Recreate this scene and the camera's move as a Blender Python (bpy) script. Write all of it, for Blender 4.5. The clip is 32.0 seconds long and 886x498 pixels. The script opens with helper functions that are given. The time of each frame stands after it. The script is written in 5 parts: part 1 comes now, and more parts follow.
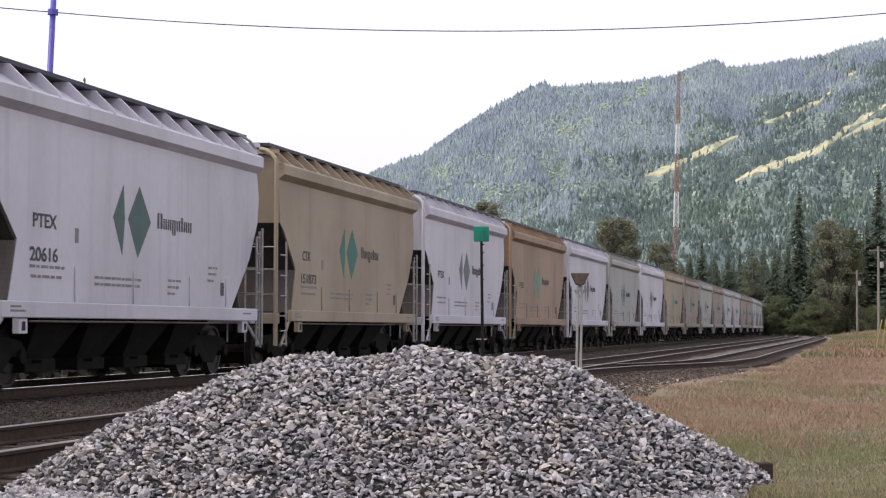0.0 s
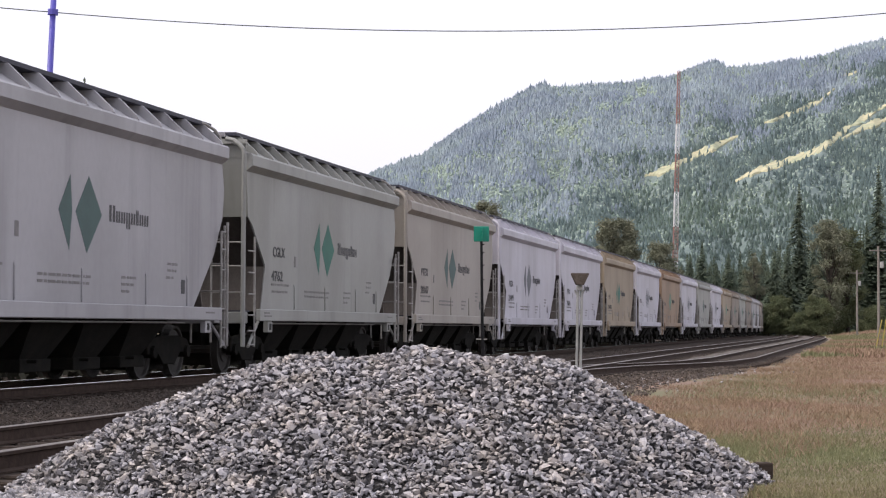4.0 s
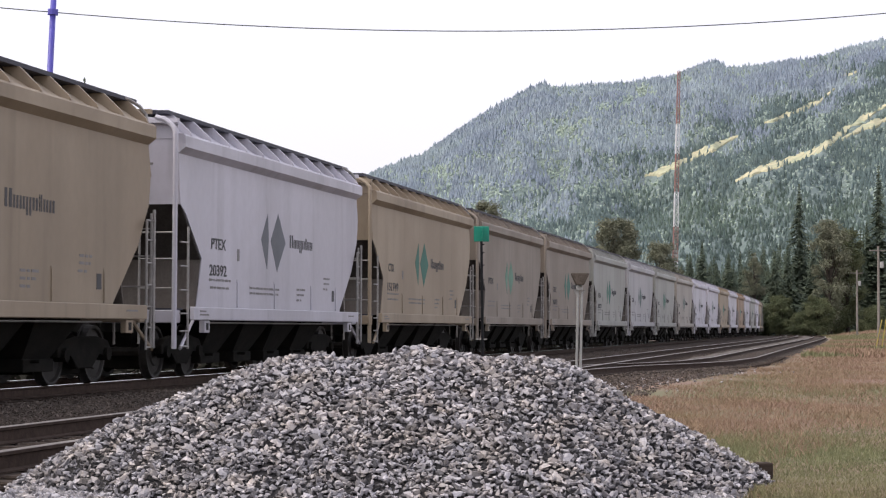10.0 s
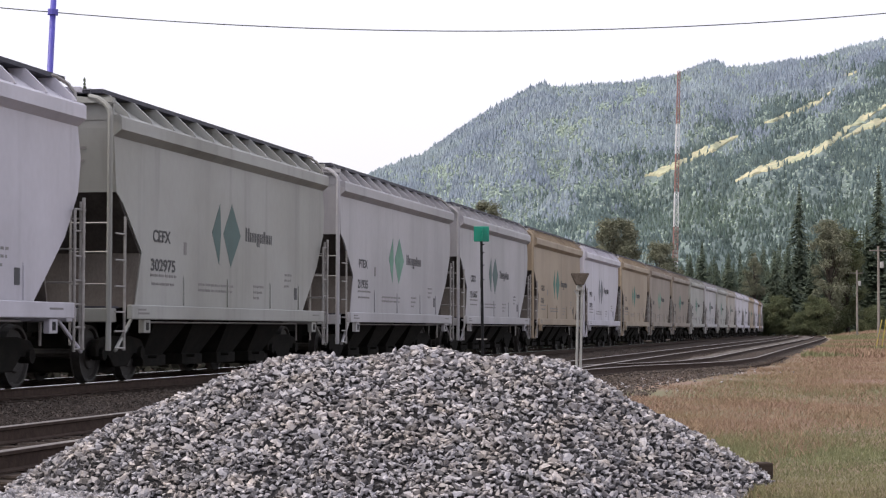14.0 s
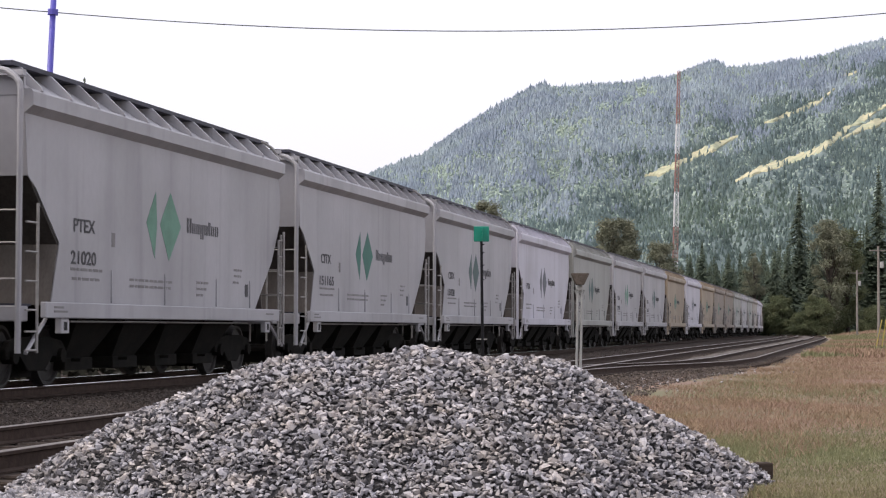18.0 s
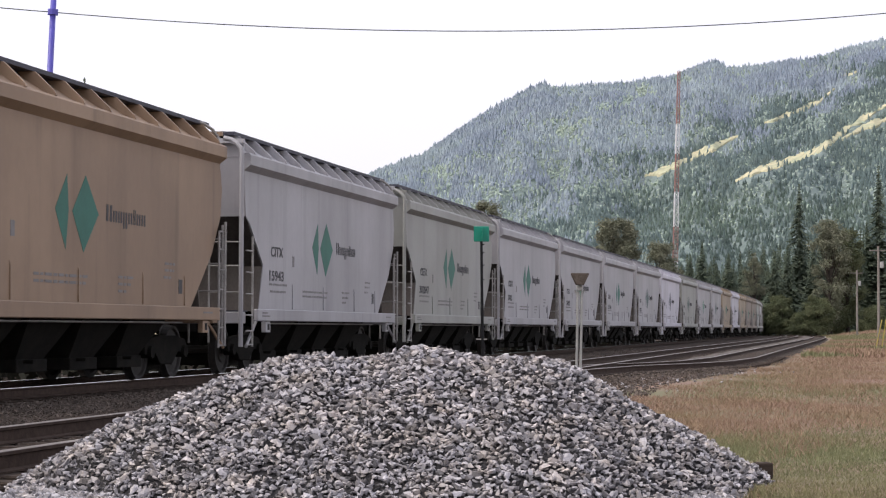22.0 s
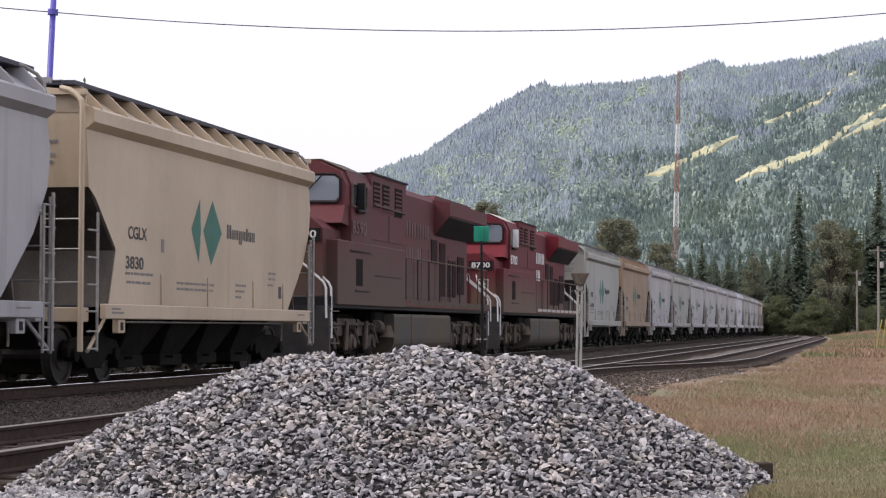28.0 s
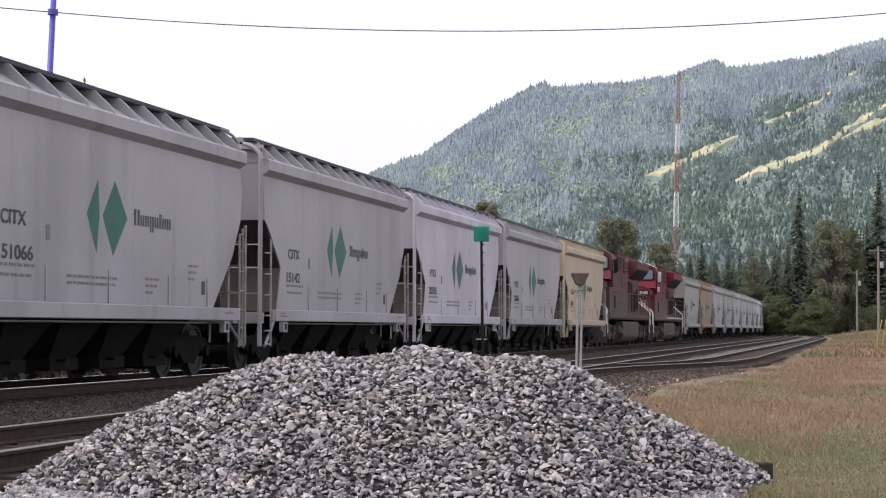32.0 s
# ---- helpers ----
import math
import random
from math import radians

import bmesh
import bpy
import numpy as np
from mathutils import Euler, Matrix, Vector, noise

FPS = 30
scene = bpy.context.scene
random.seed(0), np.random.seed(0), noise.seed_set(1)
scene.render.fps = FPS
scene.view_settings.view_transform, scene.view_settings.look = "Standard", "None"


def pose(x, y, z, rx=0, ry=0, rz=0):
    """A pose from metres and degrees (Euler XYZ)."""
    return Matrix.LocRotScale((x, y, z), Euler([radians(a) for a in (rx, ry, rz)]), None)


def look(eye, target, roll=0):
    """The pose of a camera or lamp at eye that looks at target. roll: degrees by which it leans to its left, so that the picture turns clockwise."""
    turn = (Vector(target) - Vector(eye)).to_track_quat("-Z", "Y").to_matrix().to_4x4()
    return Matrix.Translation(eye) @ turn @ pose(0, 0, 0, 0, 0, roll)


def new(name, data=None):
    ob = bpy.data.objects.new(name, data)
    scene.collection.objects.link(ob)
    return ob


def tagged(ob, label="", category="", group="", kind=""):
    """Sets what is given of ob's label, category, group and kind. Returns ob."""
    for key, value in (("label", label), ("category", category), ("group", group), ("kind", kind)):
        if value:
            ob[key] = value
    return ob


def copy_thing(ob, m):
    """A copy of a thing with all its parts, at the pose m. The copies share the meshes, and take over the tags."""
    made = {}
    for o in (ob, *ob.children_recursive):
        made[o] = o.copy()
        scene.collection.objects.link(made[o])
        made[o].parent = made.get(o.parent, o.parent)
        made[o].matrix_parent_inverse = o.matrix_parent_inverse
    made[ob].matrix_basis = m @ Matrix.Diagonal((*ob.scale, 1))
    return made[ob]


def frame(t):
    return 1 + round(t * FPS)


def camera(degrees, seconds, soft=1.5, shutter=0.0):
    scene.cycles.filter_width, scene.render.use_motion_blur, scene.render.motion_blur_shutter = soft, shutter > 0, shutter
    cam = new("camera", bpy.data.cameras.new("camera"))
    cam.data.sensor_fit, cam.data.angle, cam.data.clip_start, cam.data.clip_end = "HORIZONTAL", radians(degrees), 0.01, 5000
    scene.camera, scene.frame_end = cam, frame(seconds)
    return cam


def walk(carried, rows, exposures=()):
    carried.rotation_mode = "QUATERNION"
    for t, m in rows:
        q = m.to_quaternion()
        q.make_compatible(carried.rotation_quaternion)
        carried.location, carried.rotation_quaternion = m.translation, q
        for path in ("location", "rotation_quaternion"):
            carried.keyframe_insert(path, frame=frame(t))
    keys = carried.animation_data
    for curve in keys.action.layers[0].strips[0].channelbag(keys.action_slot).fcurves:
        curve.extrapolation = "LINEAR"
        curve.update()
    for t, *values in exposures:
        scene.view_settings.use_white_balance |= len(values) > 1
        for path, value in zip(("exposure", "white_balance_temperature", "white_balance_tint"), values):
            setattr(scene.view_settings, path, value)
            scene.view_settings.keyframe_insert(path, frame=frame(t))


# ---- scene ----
cam = camera(25.31, 32.0, soft=1.2, shutter=0.08)
EYE = (0.0, 0.0, 0.797)
PITCH, ROLL = 2.279, 0.208
AIM = (0.0, math.cos(radians(PITCH)), 0.797 + math.sin(radians(PITCH)))
walk(cam, [(0.0, look(EYE, AIM, ROLL)), (32.0, look(EYE, AIM, ROLL))], exposures=[(0.0, 0.0), (32.0, 0.0)])

# ---- world and sun ----
SUN_EL, SUN_AZ = 50.0, 255.0
world = bpy.data.worlds.new("sky")
scene.world = world
world.use_nodes = True
wn = world.node_tree.nodes
sky = wn.new("ShaderNodeTexSky")
sky.sky_type, sky.sun_disc = "NISHITA", False
sky.sun_elevation, sky.sun_rotation = radians(SUN_EL), radians(SUN_AZ)
sky.air_density, sky.dust_density, sky.ozone_density = 1.0, 6.0, 1.0
sky_bg = wn["Background"]
sky_bg.inputs["Strength"].default_value = 0.08
world.node_tree.links.new(sky.outputs[0], sky_bg.inputs["Color"])
# an even white cloud layer over the blue
cloud = wn.new("ShaderNodeBackground")
cloud.inputs["Color"].default_value, cloud.inputs["Strength"].default_value = (1.0, 0.965, 1.05, 1), 0.88
both = wn.new("ShaderNodeAddShader")
world.node_tree.links.new(sky_bg.outputs[0], both.inputs[0])
world.node_tree.links.new(cloud.outputs[0], both.inputs[1])
world.node_tree.links.new(both.outputs[0], wn["World Output"].inputs["Surface"])
sun = new("sun", bpy.data.lights.new("sun", "SUN"))
sun.data.energy, sun.data.angle, sun.data.color = 1.4, radians(14), (1.0, 0.96, 0.9)
az = radians(SUN_AZ)
sun_dir = Vector((math.sin(az) * math.cos(radians(SUN_EL)), math.cos(az) * math.cos(radians(SUN_EL)), math.sin(radians(SUN_EL))))
sun.matrix_world = look(sun_dir * 50, (0, 0, 0))


# ---- materials ----
def material(name, colour, rough=0.7, metal=0.0, vary=0.25, scale=3.0, fine=40.0, bump=0.2, second=None, per="", spread=0.45, coat=0.0, stretch=(1, 1, 1), ramp=(0.4, 0.65), spec=0.5):
    """Base colour with large stains towards `second`, fine grain, bump; per: '', 'object' or 'island' random tint."""
    m = bpy.data.materials.new(name)
    m.use_nodes = True
    nt, b = m.node_tree, m.node_tree.nodes["Principled BSDF"]
    n = nt.nodes.new
    co, mp = n("ShaderNodeTexCoord"), n("ShaderNodeMapping")
    mp.inputs["Scale"].default_value = stretch
    nt.links.new(co.outputs["Object"], mp.inputs[0])
    big, small = n("ShaderNodeTexNoise"), n("ShaderNodeTexNoise")
    big.inputs["Scale"].default_value, big.inputs["Detail"].default_value = scale, 5
    small.inputs["Scale"].default_value, small.inputs["Detail"].default_value = fine, 4
    for t in (big, small):
        nt.links.new(mp.outputs[0], t.inputs["Vector"])
    second = second or tuple(c * (1 - vary) for c in colour)
    rp = n("ShaderNodeMapRange")
    rp.inputs[1].default_value, rp.inputs[2].default_value = ramp
    nt.links.new(big.outputs[0], rp.inputs[0])
    mix = n("ShaderNodeMix")
    mix.data_type = "RGBA"
    mix.inputs[6].default_value, mix.inputs[7].default_value = (*colour, 1), (*second, 1)
    nt.links.new(rp.outputs[0], mix.inputs[0])
    grain = n("ShaderNodeMapRange")
    grain.inputs[1].default_value, grain.inputs[2].default_value = 0.25, 0.75
    grain.inputs[3].default_value, grain.inputs[4].default_value = 1 - vary * 0.6, 1 + vary * 0.6
    nt.links.new(small.outputs[0], grain.inputs[0])
    value = grain.outputs[0]
    if per:
        src = n("ShaderNodeObjectInfo").outputs["Random"] if per == "object" else n("ShaderNodeNewGeometry").outputs["Random Per Island"]
        pr = n("ShaderNodeMapRange")
        pr.inputs[3].default_value, pr.inputs[4].default_value = 1 - spread, 1 + spread
        nt.links.new(src, pr.inputs[0])
        mu = n("ShaderNodeMath")
        mu.operation = "MULTIPLY"
        nt.links.new(value, mu.inputs[0])
        nt.links.new(pr.outputs[0], mu.inputs[1])
        value = mu.outputs[0]
    sc = n("ShaderNodeVectorMath")
    sc.operation = "SCALE"
    nt.links.new(mix.outputs[2], sc.inputs[0])
    nt.links.new(value, sc.inputs["Scale"])
    nt.links.new(sc.outputs[0], b.inputs["Base Color"])
    b.inputs["Roughness"].default_value, b.inputs["Metallic"].default_value = rough, metal
    b.inputs["Coat Weight"].default_value, b.inputs["Specular IOR Level"].default_value = coat, spec
    if bump:
        bp = n("ShaderNodeBump")
        bp.inputs["Strength"].default_value, bp.inputs["Distance"].default_value = bump, 0.02
        nt.links.new(small.outputs[0], bp.inputs["Height"])
        nt.links.new(bp.outputs[0], b.inputs["Normal"])
    return m


STREAK = (0.7, 0.7, 0.1)


def car_paint(name, colour, second, rough=0.5, grime=0.5):
    """Worn freight-car enamel: broad fading, soft vertical run-off streaks, faint grain; each sheet has its own pattern."""
    m = bpy.data.materials.new(name)
    m.use_nodes = True
    nt, b = m.node_tree, m.node_tree.nodes["Principled BSDF"]
    n, link = nt.nodes.new, nt.links.new
    co, info, shift, add = n("ShaderNodeTexCoord"), n("ShaderNodeObjectInfo"), n("ShaderNodeVectorMath"), n("ShaderNodeVectorMath")
    shift.operation = "SCALE"
    shift.inputs[0].default_value = (37.0, 11.0, 5.0)
    link(info.outputs["Random"], shift.inputs["Scale"])
    link(co.outputs["Object"], add.inputs[0])
    link(shift.outputs[0], add.inputs[1])

    def band(scale, detail, lo, hi, out_lo, out_hi):
        mp, tx, rg = n("ShaderNodeMapping"), n("ShaderNodeTexNoise"), n("ShaderNodeMapRange")
        mp.inputs["Scale"].default_value = scale
        tx.inputs["Scale"].default_value, tx.inputs["Detail"].default_value = 1.0, detail
        rg.interpolation_type = "SMOOTHSTEP"
        for k, v in enumerate((lo, hi, out_lo, out_hi)):
            rg.inputs[k + 1].default_value = v
        link(add.outputs[0], mp.inputs[0])
        link(mp.outputs[0], tx.inputs["Vector"])
        link(tx.outputs[0], rg.inputs[0])
        return rg.outputs[0], tx.outputs[0]

    fade, _ = band((0.30, 0.3, 0.35), 3, 0.35, 0.65, 0.0, 1.0)
    runs, _ = band((2.6, 2.6, 0.16), 3, 0.54, 0.74, 1.0, 1.0 - 0.2 * grime)
    wide, _ = band((0.9, 0.9, 0.10), 2, 0.45, 0.7, 1.0, 1.0 - 0.16 * grime)
    grain, raw = band((9.0, 9.0, 6.0), 5, 0.3, 0.7, 0.975, 1.025)
    mix = n("ShaderNodeMix")
    mix.data_type = "RGBA"
    mix.inputs[6].default_value, mix.inputs[7].default_value = (*colour, 1), (*second, 1)
    link(fade, mix.inputs[0])
    value = grain
    for other in (runs, wide):
        mu = n("ShaderNodeMath")
        mu.operation = "MULTIPLY"
        link(value, mu.inputs[0])
        link(other, mu.inputs[1])
        value = mu.outputs[0]
    sc = n("ShaderNodeVectorMath")
    sc.operation = "SCALE"
    link(mix.outputs[2], sc.inputs[0])
    link(value, sc.inputs["Scale"])
    link(sc.outputs[0], b.inputs["Base Color"])
    b.inputs["Roughness"].default_value = rough
    bp = n("ShaderNodeBump")
    bp.inputs["Strength"].default_value, bp.inputs["Distance"].default_value = 0.03, 0.02
    link(raw, bp.inputs["Height"])
    link(bp.outputs[0], b.inputs["Normal"])
    return m


PAINT = {
    "white": car_paint("lilac_white_paint", (0.52, 0.505, 0.57), (0.45, 0.435, 0.485), grime=0.7),
    "grey": car_paint("pale_grey_paint", (0.372, 0.364, 0.386), (0.312, 0.305, 0.32), grime=0.8),
    "green_grey": car_paint("greenish_grey_paint", (0.30, 0.303, 0.29), (0.255, 0.255, 0.235), grime=0.8),
    "beige": car_paint("dusty_beige_paint", (0.255, 0.214, 0.178), (0.203, 0.166, 0.135), 0.6, 0.8),
    "pale_beige": car_paint("pale_beige_paint", (0.345, 0.315, 0.285), (0.29, 0.262, 0.232), 0.55, 0.7),
    "tan": car_paint("dusty_tan_paint", (0.33, 0.266, 0.194), (0.272, 0.214, 0.152), 0.6, 0.8),
    "orange": car_paint("orange_tan_paint", (0.31, 0.212, 0.14), (0.245, 0.166, 0.11), 0.6, 1.0),
    "cream": car_paint("cream_paint", (0.49, 0.395, 0.288), (0.42, 0.33, 0.235)),
}
LOGO = {
    "green": material("green_logo_paint", (0.02, 0.135, 0.10), 0.6, vary=0.15, bump=0.03),
    "dark": material("dark_green_logo_paint", (0.05, 0.10, 0.095), 0.6, vary=0.15, bump=0.03),
    "slate": material("slate_logo_paint", (0.11, 0.12, 0.14), 0.6, vary=0.15, bump=0.03),
    "mint": material("faded_mint_logo_paint", (0.13, 0.27, 0.20), 0.7, vary=0.2, bump=0.03),
}
INK = material("faded_black_lettering", (0.06, 0.06, 0.065), 0.7, vary=0.2, bump=0.02)
INK_SOFT = material("worn_grey_lettering", (0.2, 0.19, 0.19), 0.7, vary=0.2, bump=0.02)
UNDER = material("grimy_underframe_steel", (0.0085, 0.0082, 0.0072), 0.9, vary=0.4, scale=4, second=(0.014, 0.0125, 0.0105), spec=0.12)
# Streaky slope sheet; the shade of its recess is put into the dark colour.
SLOPE = material("shaded_slope_sheet", (0.07, 0.064, 0.06), 0.8, vary=0.3, scale=3, second=(0.045, 0.04, 0.037), stretch=STREAK, spec=0.12)
GRATE = material("dark_running_board_steel", (0.045, 0.045, 0.065), 0.6, 0.3, vary=0.3)
WHEEL = material("wheel_steel", (0.022, 0.019, 0.017), 0.6, 0.3, vary=0.4, scale=6)
LADDER = material("galvanised_ladder_steel", (0.3, 0.285, 0.275), 0.5, 0.2, vary=0.25, scale=5)


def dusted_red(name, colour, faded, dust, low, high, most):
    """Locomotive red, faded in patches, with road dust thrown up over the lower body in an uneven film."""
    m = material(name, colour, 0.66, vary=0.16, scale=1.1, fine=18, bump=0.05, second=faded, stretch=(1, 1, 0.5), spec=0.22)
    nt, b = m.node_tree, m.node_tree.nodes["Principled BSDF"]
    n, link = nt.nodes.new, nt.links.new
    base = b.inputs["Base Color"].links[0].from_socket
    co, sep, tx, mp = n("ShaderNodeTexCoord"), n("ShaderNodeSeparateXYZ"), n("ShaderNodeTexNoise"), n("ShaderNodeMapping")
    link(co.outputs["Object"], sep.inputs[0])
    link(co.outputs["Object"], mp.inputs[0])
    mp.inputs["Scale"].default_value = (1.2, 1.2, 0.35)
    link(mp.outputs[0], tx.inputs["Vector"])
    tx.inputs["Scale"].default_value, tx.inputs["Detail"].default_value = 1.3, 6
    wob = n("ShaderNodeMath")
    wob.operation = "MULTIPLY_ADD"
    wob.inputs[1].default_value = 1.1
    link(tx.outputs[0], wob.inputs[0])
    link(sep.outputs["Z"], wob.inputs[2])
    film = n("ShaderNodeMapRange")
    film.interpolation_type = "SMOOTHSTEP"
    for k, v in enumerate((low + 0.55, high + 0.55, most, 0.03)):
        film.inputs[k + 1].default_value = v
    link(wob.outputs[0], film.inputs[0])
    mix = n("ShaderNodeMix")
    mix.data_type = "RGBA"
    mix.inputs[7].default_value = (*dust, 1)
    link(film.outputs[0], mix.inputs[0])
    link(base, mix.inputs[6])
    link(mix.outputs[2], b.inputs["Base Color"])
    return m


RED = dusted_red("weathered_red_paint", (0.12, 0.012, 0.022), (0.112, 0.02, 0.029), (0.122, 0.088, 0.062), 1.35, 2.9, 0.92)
RED_CLEAN = material("red_roof_paint", (0.15, 0.013, 0.023), 0.6, vary=0.2, scale=1.5, bump=0.05, spec=0.22)
DUSTY_RED = material("dusty_brown_red_paint", (0.12, 0.055, 0.046), 0.75, vary=0.2, scale=0.9, fine=20, bump=0.08, second=(0.135, 0.075, 0.055), stretch=(1, 1, 0.6), spec=0.12)
DUST = material("road_dust_on_steel", (0.15, 0.12, 0.095), 0.85, vary=0.3, scale=2.5, second=(0.095, 0.075, 0.06), spec=0.12)
TANK = material("dusty_fuel_tank", (0.066, 0.062, 0.057), 0.7, vary=0.2, scale=0.6, second=(0.09, 0.068, 0.047), spec=0.22)
BOGIE = material("dusty_cast_steel", (0.115, 0.095, 0.079), 0.85, vary=0.4, scale=4, second=(0.06, 0.048, 0.04), spec=0.12)
BLACK = material("black_paint", (0.018, 0.018, 0.02), 0.6, vary=0.3, spec=0.12)
WHITE = material("white_paint", (0.72, 0.72, 0.73), 0.5, vary=0.12, bump=0.03)
SILL_WHITE = material("worn_white_and_highlight", (0.50, 0.46, 0.43), 0.6, vary=0.3, scale=8)
SCREEN = material("dark_red_brown_screen", (0.034, 0.014, 0.017), 0.8, vary=0.4, scale=5, second=(0.02, 0.013, 0.013), spec=0.1)
PILOT = material("dull_black_pilot_paint", (0.035, 0.034, 0.035), 0.7, vary=0.3, scale=2, second=(0.06, 0.054, 0.05), spec=0.2)
GLASS = material("dark_cab_glass", (0.06, 0.075, 0.09), 0.06, vary=0.05, bump=0.0)
LAMP = material("lens_glass", (0.7, 0.7, 0.72), 0.1, vary=0.05, bump=0.0)
RAIL_TOP = material("polished_rail_head", (0.92, 0.91, 0.9), 0.14, 1.0, vary=0.05, scale=8, bump=0.0)
RAIL_SIDE = material("rusty_rail_side", (0.06, 0.042, 0.034), 0.9, vary=0.3, scale=10, spec=0.12)
TIE = material("weathered_sleeper_wood", (0.058, 0.044, 0.036), 0.9, vary=0.4, scale=6, stretch=(1, 6, 6), spec=0.12)
BALLAST = material("brown_grey_ballast", (0.058, 0.044, 0.036), 0.95, vary=0.8, scale=1.4, fine=16, bump=1.0, second=(0.034, 0.026, 0.021), spec=0.12)
STONE = material("crushed_grey_stone", (0.285, 0.273, 0.288), 0.8, vary=0.3, scale=5, fine=90, bump=0.25, second=(0.37, 0.33, 0.305), per="island", spread=0.68, ramp=(0.45, 0.7))
OLDSTONE = material("dusty_ballast_stone", (0.108, 0.085, 0.07), 0.9, vary=0.3, scale=30, fine=120, bump=0.2, per="island")
SOIL = material("dry_grassy_ground", (0.2, 0.128, 0.095), 0.95, vary=0.3, scale=0.3, fine=9, bump=0.5, second=(0.152, 0.14, 0.075), ramp=(0.4, 0.6))
# Near-black stands in for the shade in the gaps between stones.
GAP = material("shade_between_stones", (0.045, 0.043, 0.045), 0.95, vary=0.4, scale=20, fine=90, bump=0.5, spec=0.12)
RAIL_DULL = material("dull_rail_head", (0.30, 0.26, 0.235), 0.45, 0.8, vary=0.2, scale=8, bump=0.02)
# The sky's reflection is put into the base colour of this glass.
SHIELD = material("sky_tinted_windshield_glass", (0.25, 0.29, 0.35), 0.08, 0.3, vary=0.05, bump=0.0)
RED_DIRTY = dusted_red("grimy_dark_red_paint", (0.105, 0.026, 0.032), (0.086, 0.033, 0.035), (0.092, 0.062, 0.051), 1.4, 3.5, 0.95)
FADED = material("faded_pale_lettering", (0.155, 0.085, 0.08), 0.7, vary=0.25, bump=0.02)
# Car-end dust and the shade between cars, both put into this colour.
END_DUST_SHADE = material("dusty_shaded_end_paint", (0.132, 0.116, 0.104), 0.75, vary=0.25, scale=1.5, second=(0.088, 0.075, 0.066), stretch=(1, 1, 0.3), spec=0.2)
GREY_GRAVEL = material("grey_gravel_path", (0.135, 0.12, 0.11), 0.95, vary=0.4, scale=1.3, fine=12, bump=0.8, second=(0.09, 0.077, 0.069), spec=0.12)


# ---- mesh helpers ----
def box(bm, x0, x1, y0, y1, z0, z1):
    v = [bm.verts.new((x, y, z)) for x in (x0, x1) for y in (y0, y1) for z in (z0, z1)]
    for f in ((0, 1, 3, 2), (4, 6, 7, 5), (0, 4, 5, 1), (2, 3, 7, 6), (0, 2, 6, 4), (1, 5, 7, 3)):
        bm.faces.new([v[i] for i in f])
    return bm


def prism(bm, outline, a, b, axis="y"):
    """An outline of 2D points swept from a to b along an axis: 'y' outline is (x, z); 'x' outline is (y, z); 'z' outline is (x, y)."""
    put = {"y": lambda p, t: (p[0], t, p[1]), "x": lambda p, t: (t, p[0], p[1]), "z": lambda p, t: (p[0], p[1], t)}[axis]
    lo, hi = [bm.verts.new(put(p, a)) for p in outline], [bm.verts.new(put(p, b)) for p in outline]
    bm.faces.new(lo), bm.faces.new(hi[::-1])
    for i in range(len(outline)):
        j = (i + 1) % len(outline)
        bm.faces.new((lo[j], lo[i], hi[i], hi[j]))
    return bm


def rod(bm, p, q, r, n=6, r2=None):
    p, q = Vector(p), Vector(q)
    turn = (q - p).to_track_quat("Z", "Y").to_matrix()
    ring = lambda c, rr: [bm.verts.new(c + turn @ Vector((math.cos(k * math.tau / n) * rr, math.sin(k * math.tau / n) * rr, 0))) for k in range(n)]
    a, b = ring(p, r), ring(q, r if r2 is None else r2)
    for i in range(n):
        j = (i + 1) % n
        bm.faces.new((a[i], a[j], b[j], b[i]))
    bm.faces.new(a[::-1]), bm.faces.new(b)
    return bm


def pipe(bm, points, r, n=6):
    """One continuous bent tube through the points."""
    P = [Vector(p) for p in points]
    last = None
    for i, p in enumerate(P):
        d = (P[min(i + 1, len(P) - 1)] - P[max(i - 1, 0)]).normalized()
        side = d.cross(Vector((0, 0, 1)) if abs(d.z) < 0.9 else Vector((0, 1, 0))).normalized()
        up = side.cross(d)
        ring = [bm.verts.new(p + side * math.cos(k * math.tau / n) * r + up * math.sin(k * math.tau / n) * r) for k in range(n)]
        if last:
            shift = min(range(n), key=lambda m: sum((last[k].co - ring[(k + m) % n].co).length for k in range(n)))
            ring = [ring[(k + shift) % n] for k in range(n)]
            for k in range(n):
                j = (k + 1) % n
                bm.faces.new((last[k], last[j], ring[j], ring[k]))
        else:
            bm.faces.new(ring[::-1])
        last = ring
    bm.faces.new(last)
    return bm


def turned(bm, profile, n=24):
    """A solid turned about the y axis: profile of (y, radius)."""
    rings = [[bm.verts.new((math.cos(k * math.tau / n) * r, y, math.sin(k * math.tau / n) * r)) for k in range(n)] for y, r in profile]
    for a, b in zip(rings, rings[1:]):
        for i in range(n):
            j = (i + 1) % n
            bm.faces.new((a[i], a[j], b[j], b[i]))
    bm.faces.new(rings[0][::-1]), bm.faces.new(rings[-1])
    return bm


def bevelled(bm, width, segments=1):
    bmesh.ops.bevel(bm, geom=list(bm.edges), offset=width, segments=segments, affect="EDGES", clamp_overlap=True)
    return bm


def mesh_of(name, bm, mat, smooth=False):
    bmesh.ops.recalc_face_normals(bm, faces=bm.faces)
    me = bpy.data.meshes.new(name)
    bm.to_mesh(me)
    bm.free()
    me.materials.append(mat)
    if smooth:
        me.shade_smooth()
    return me


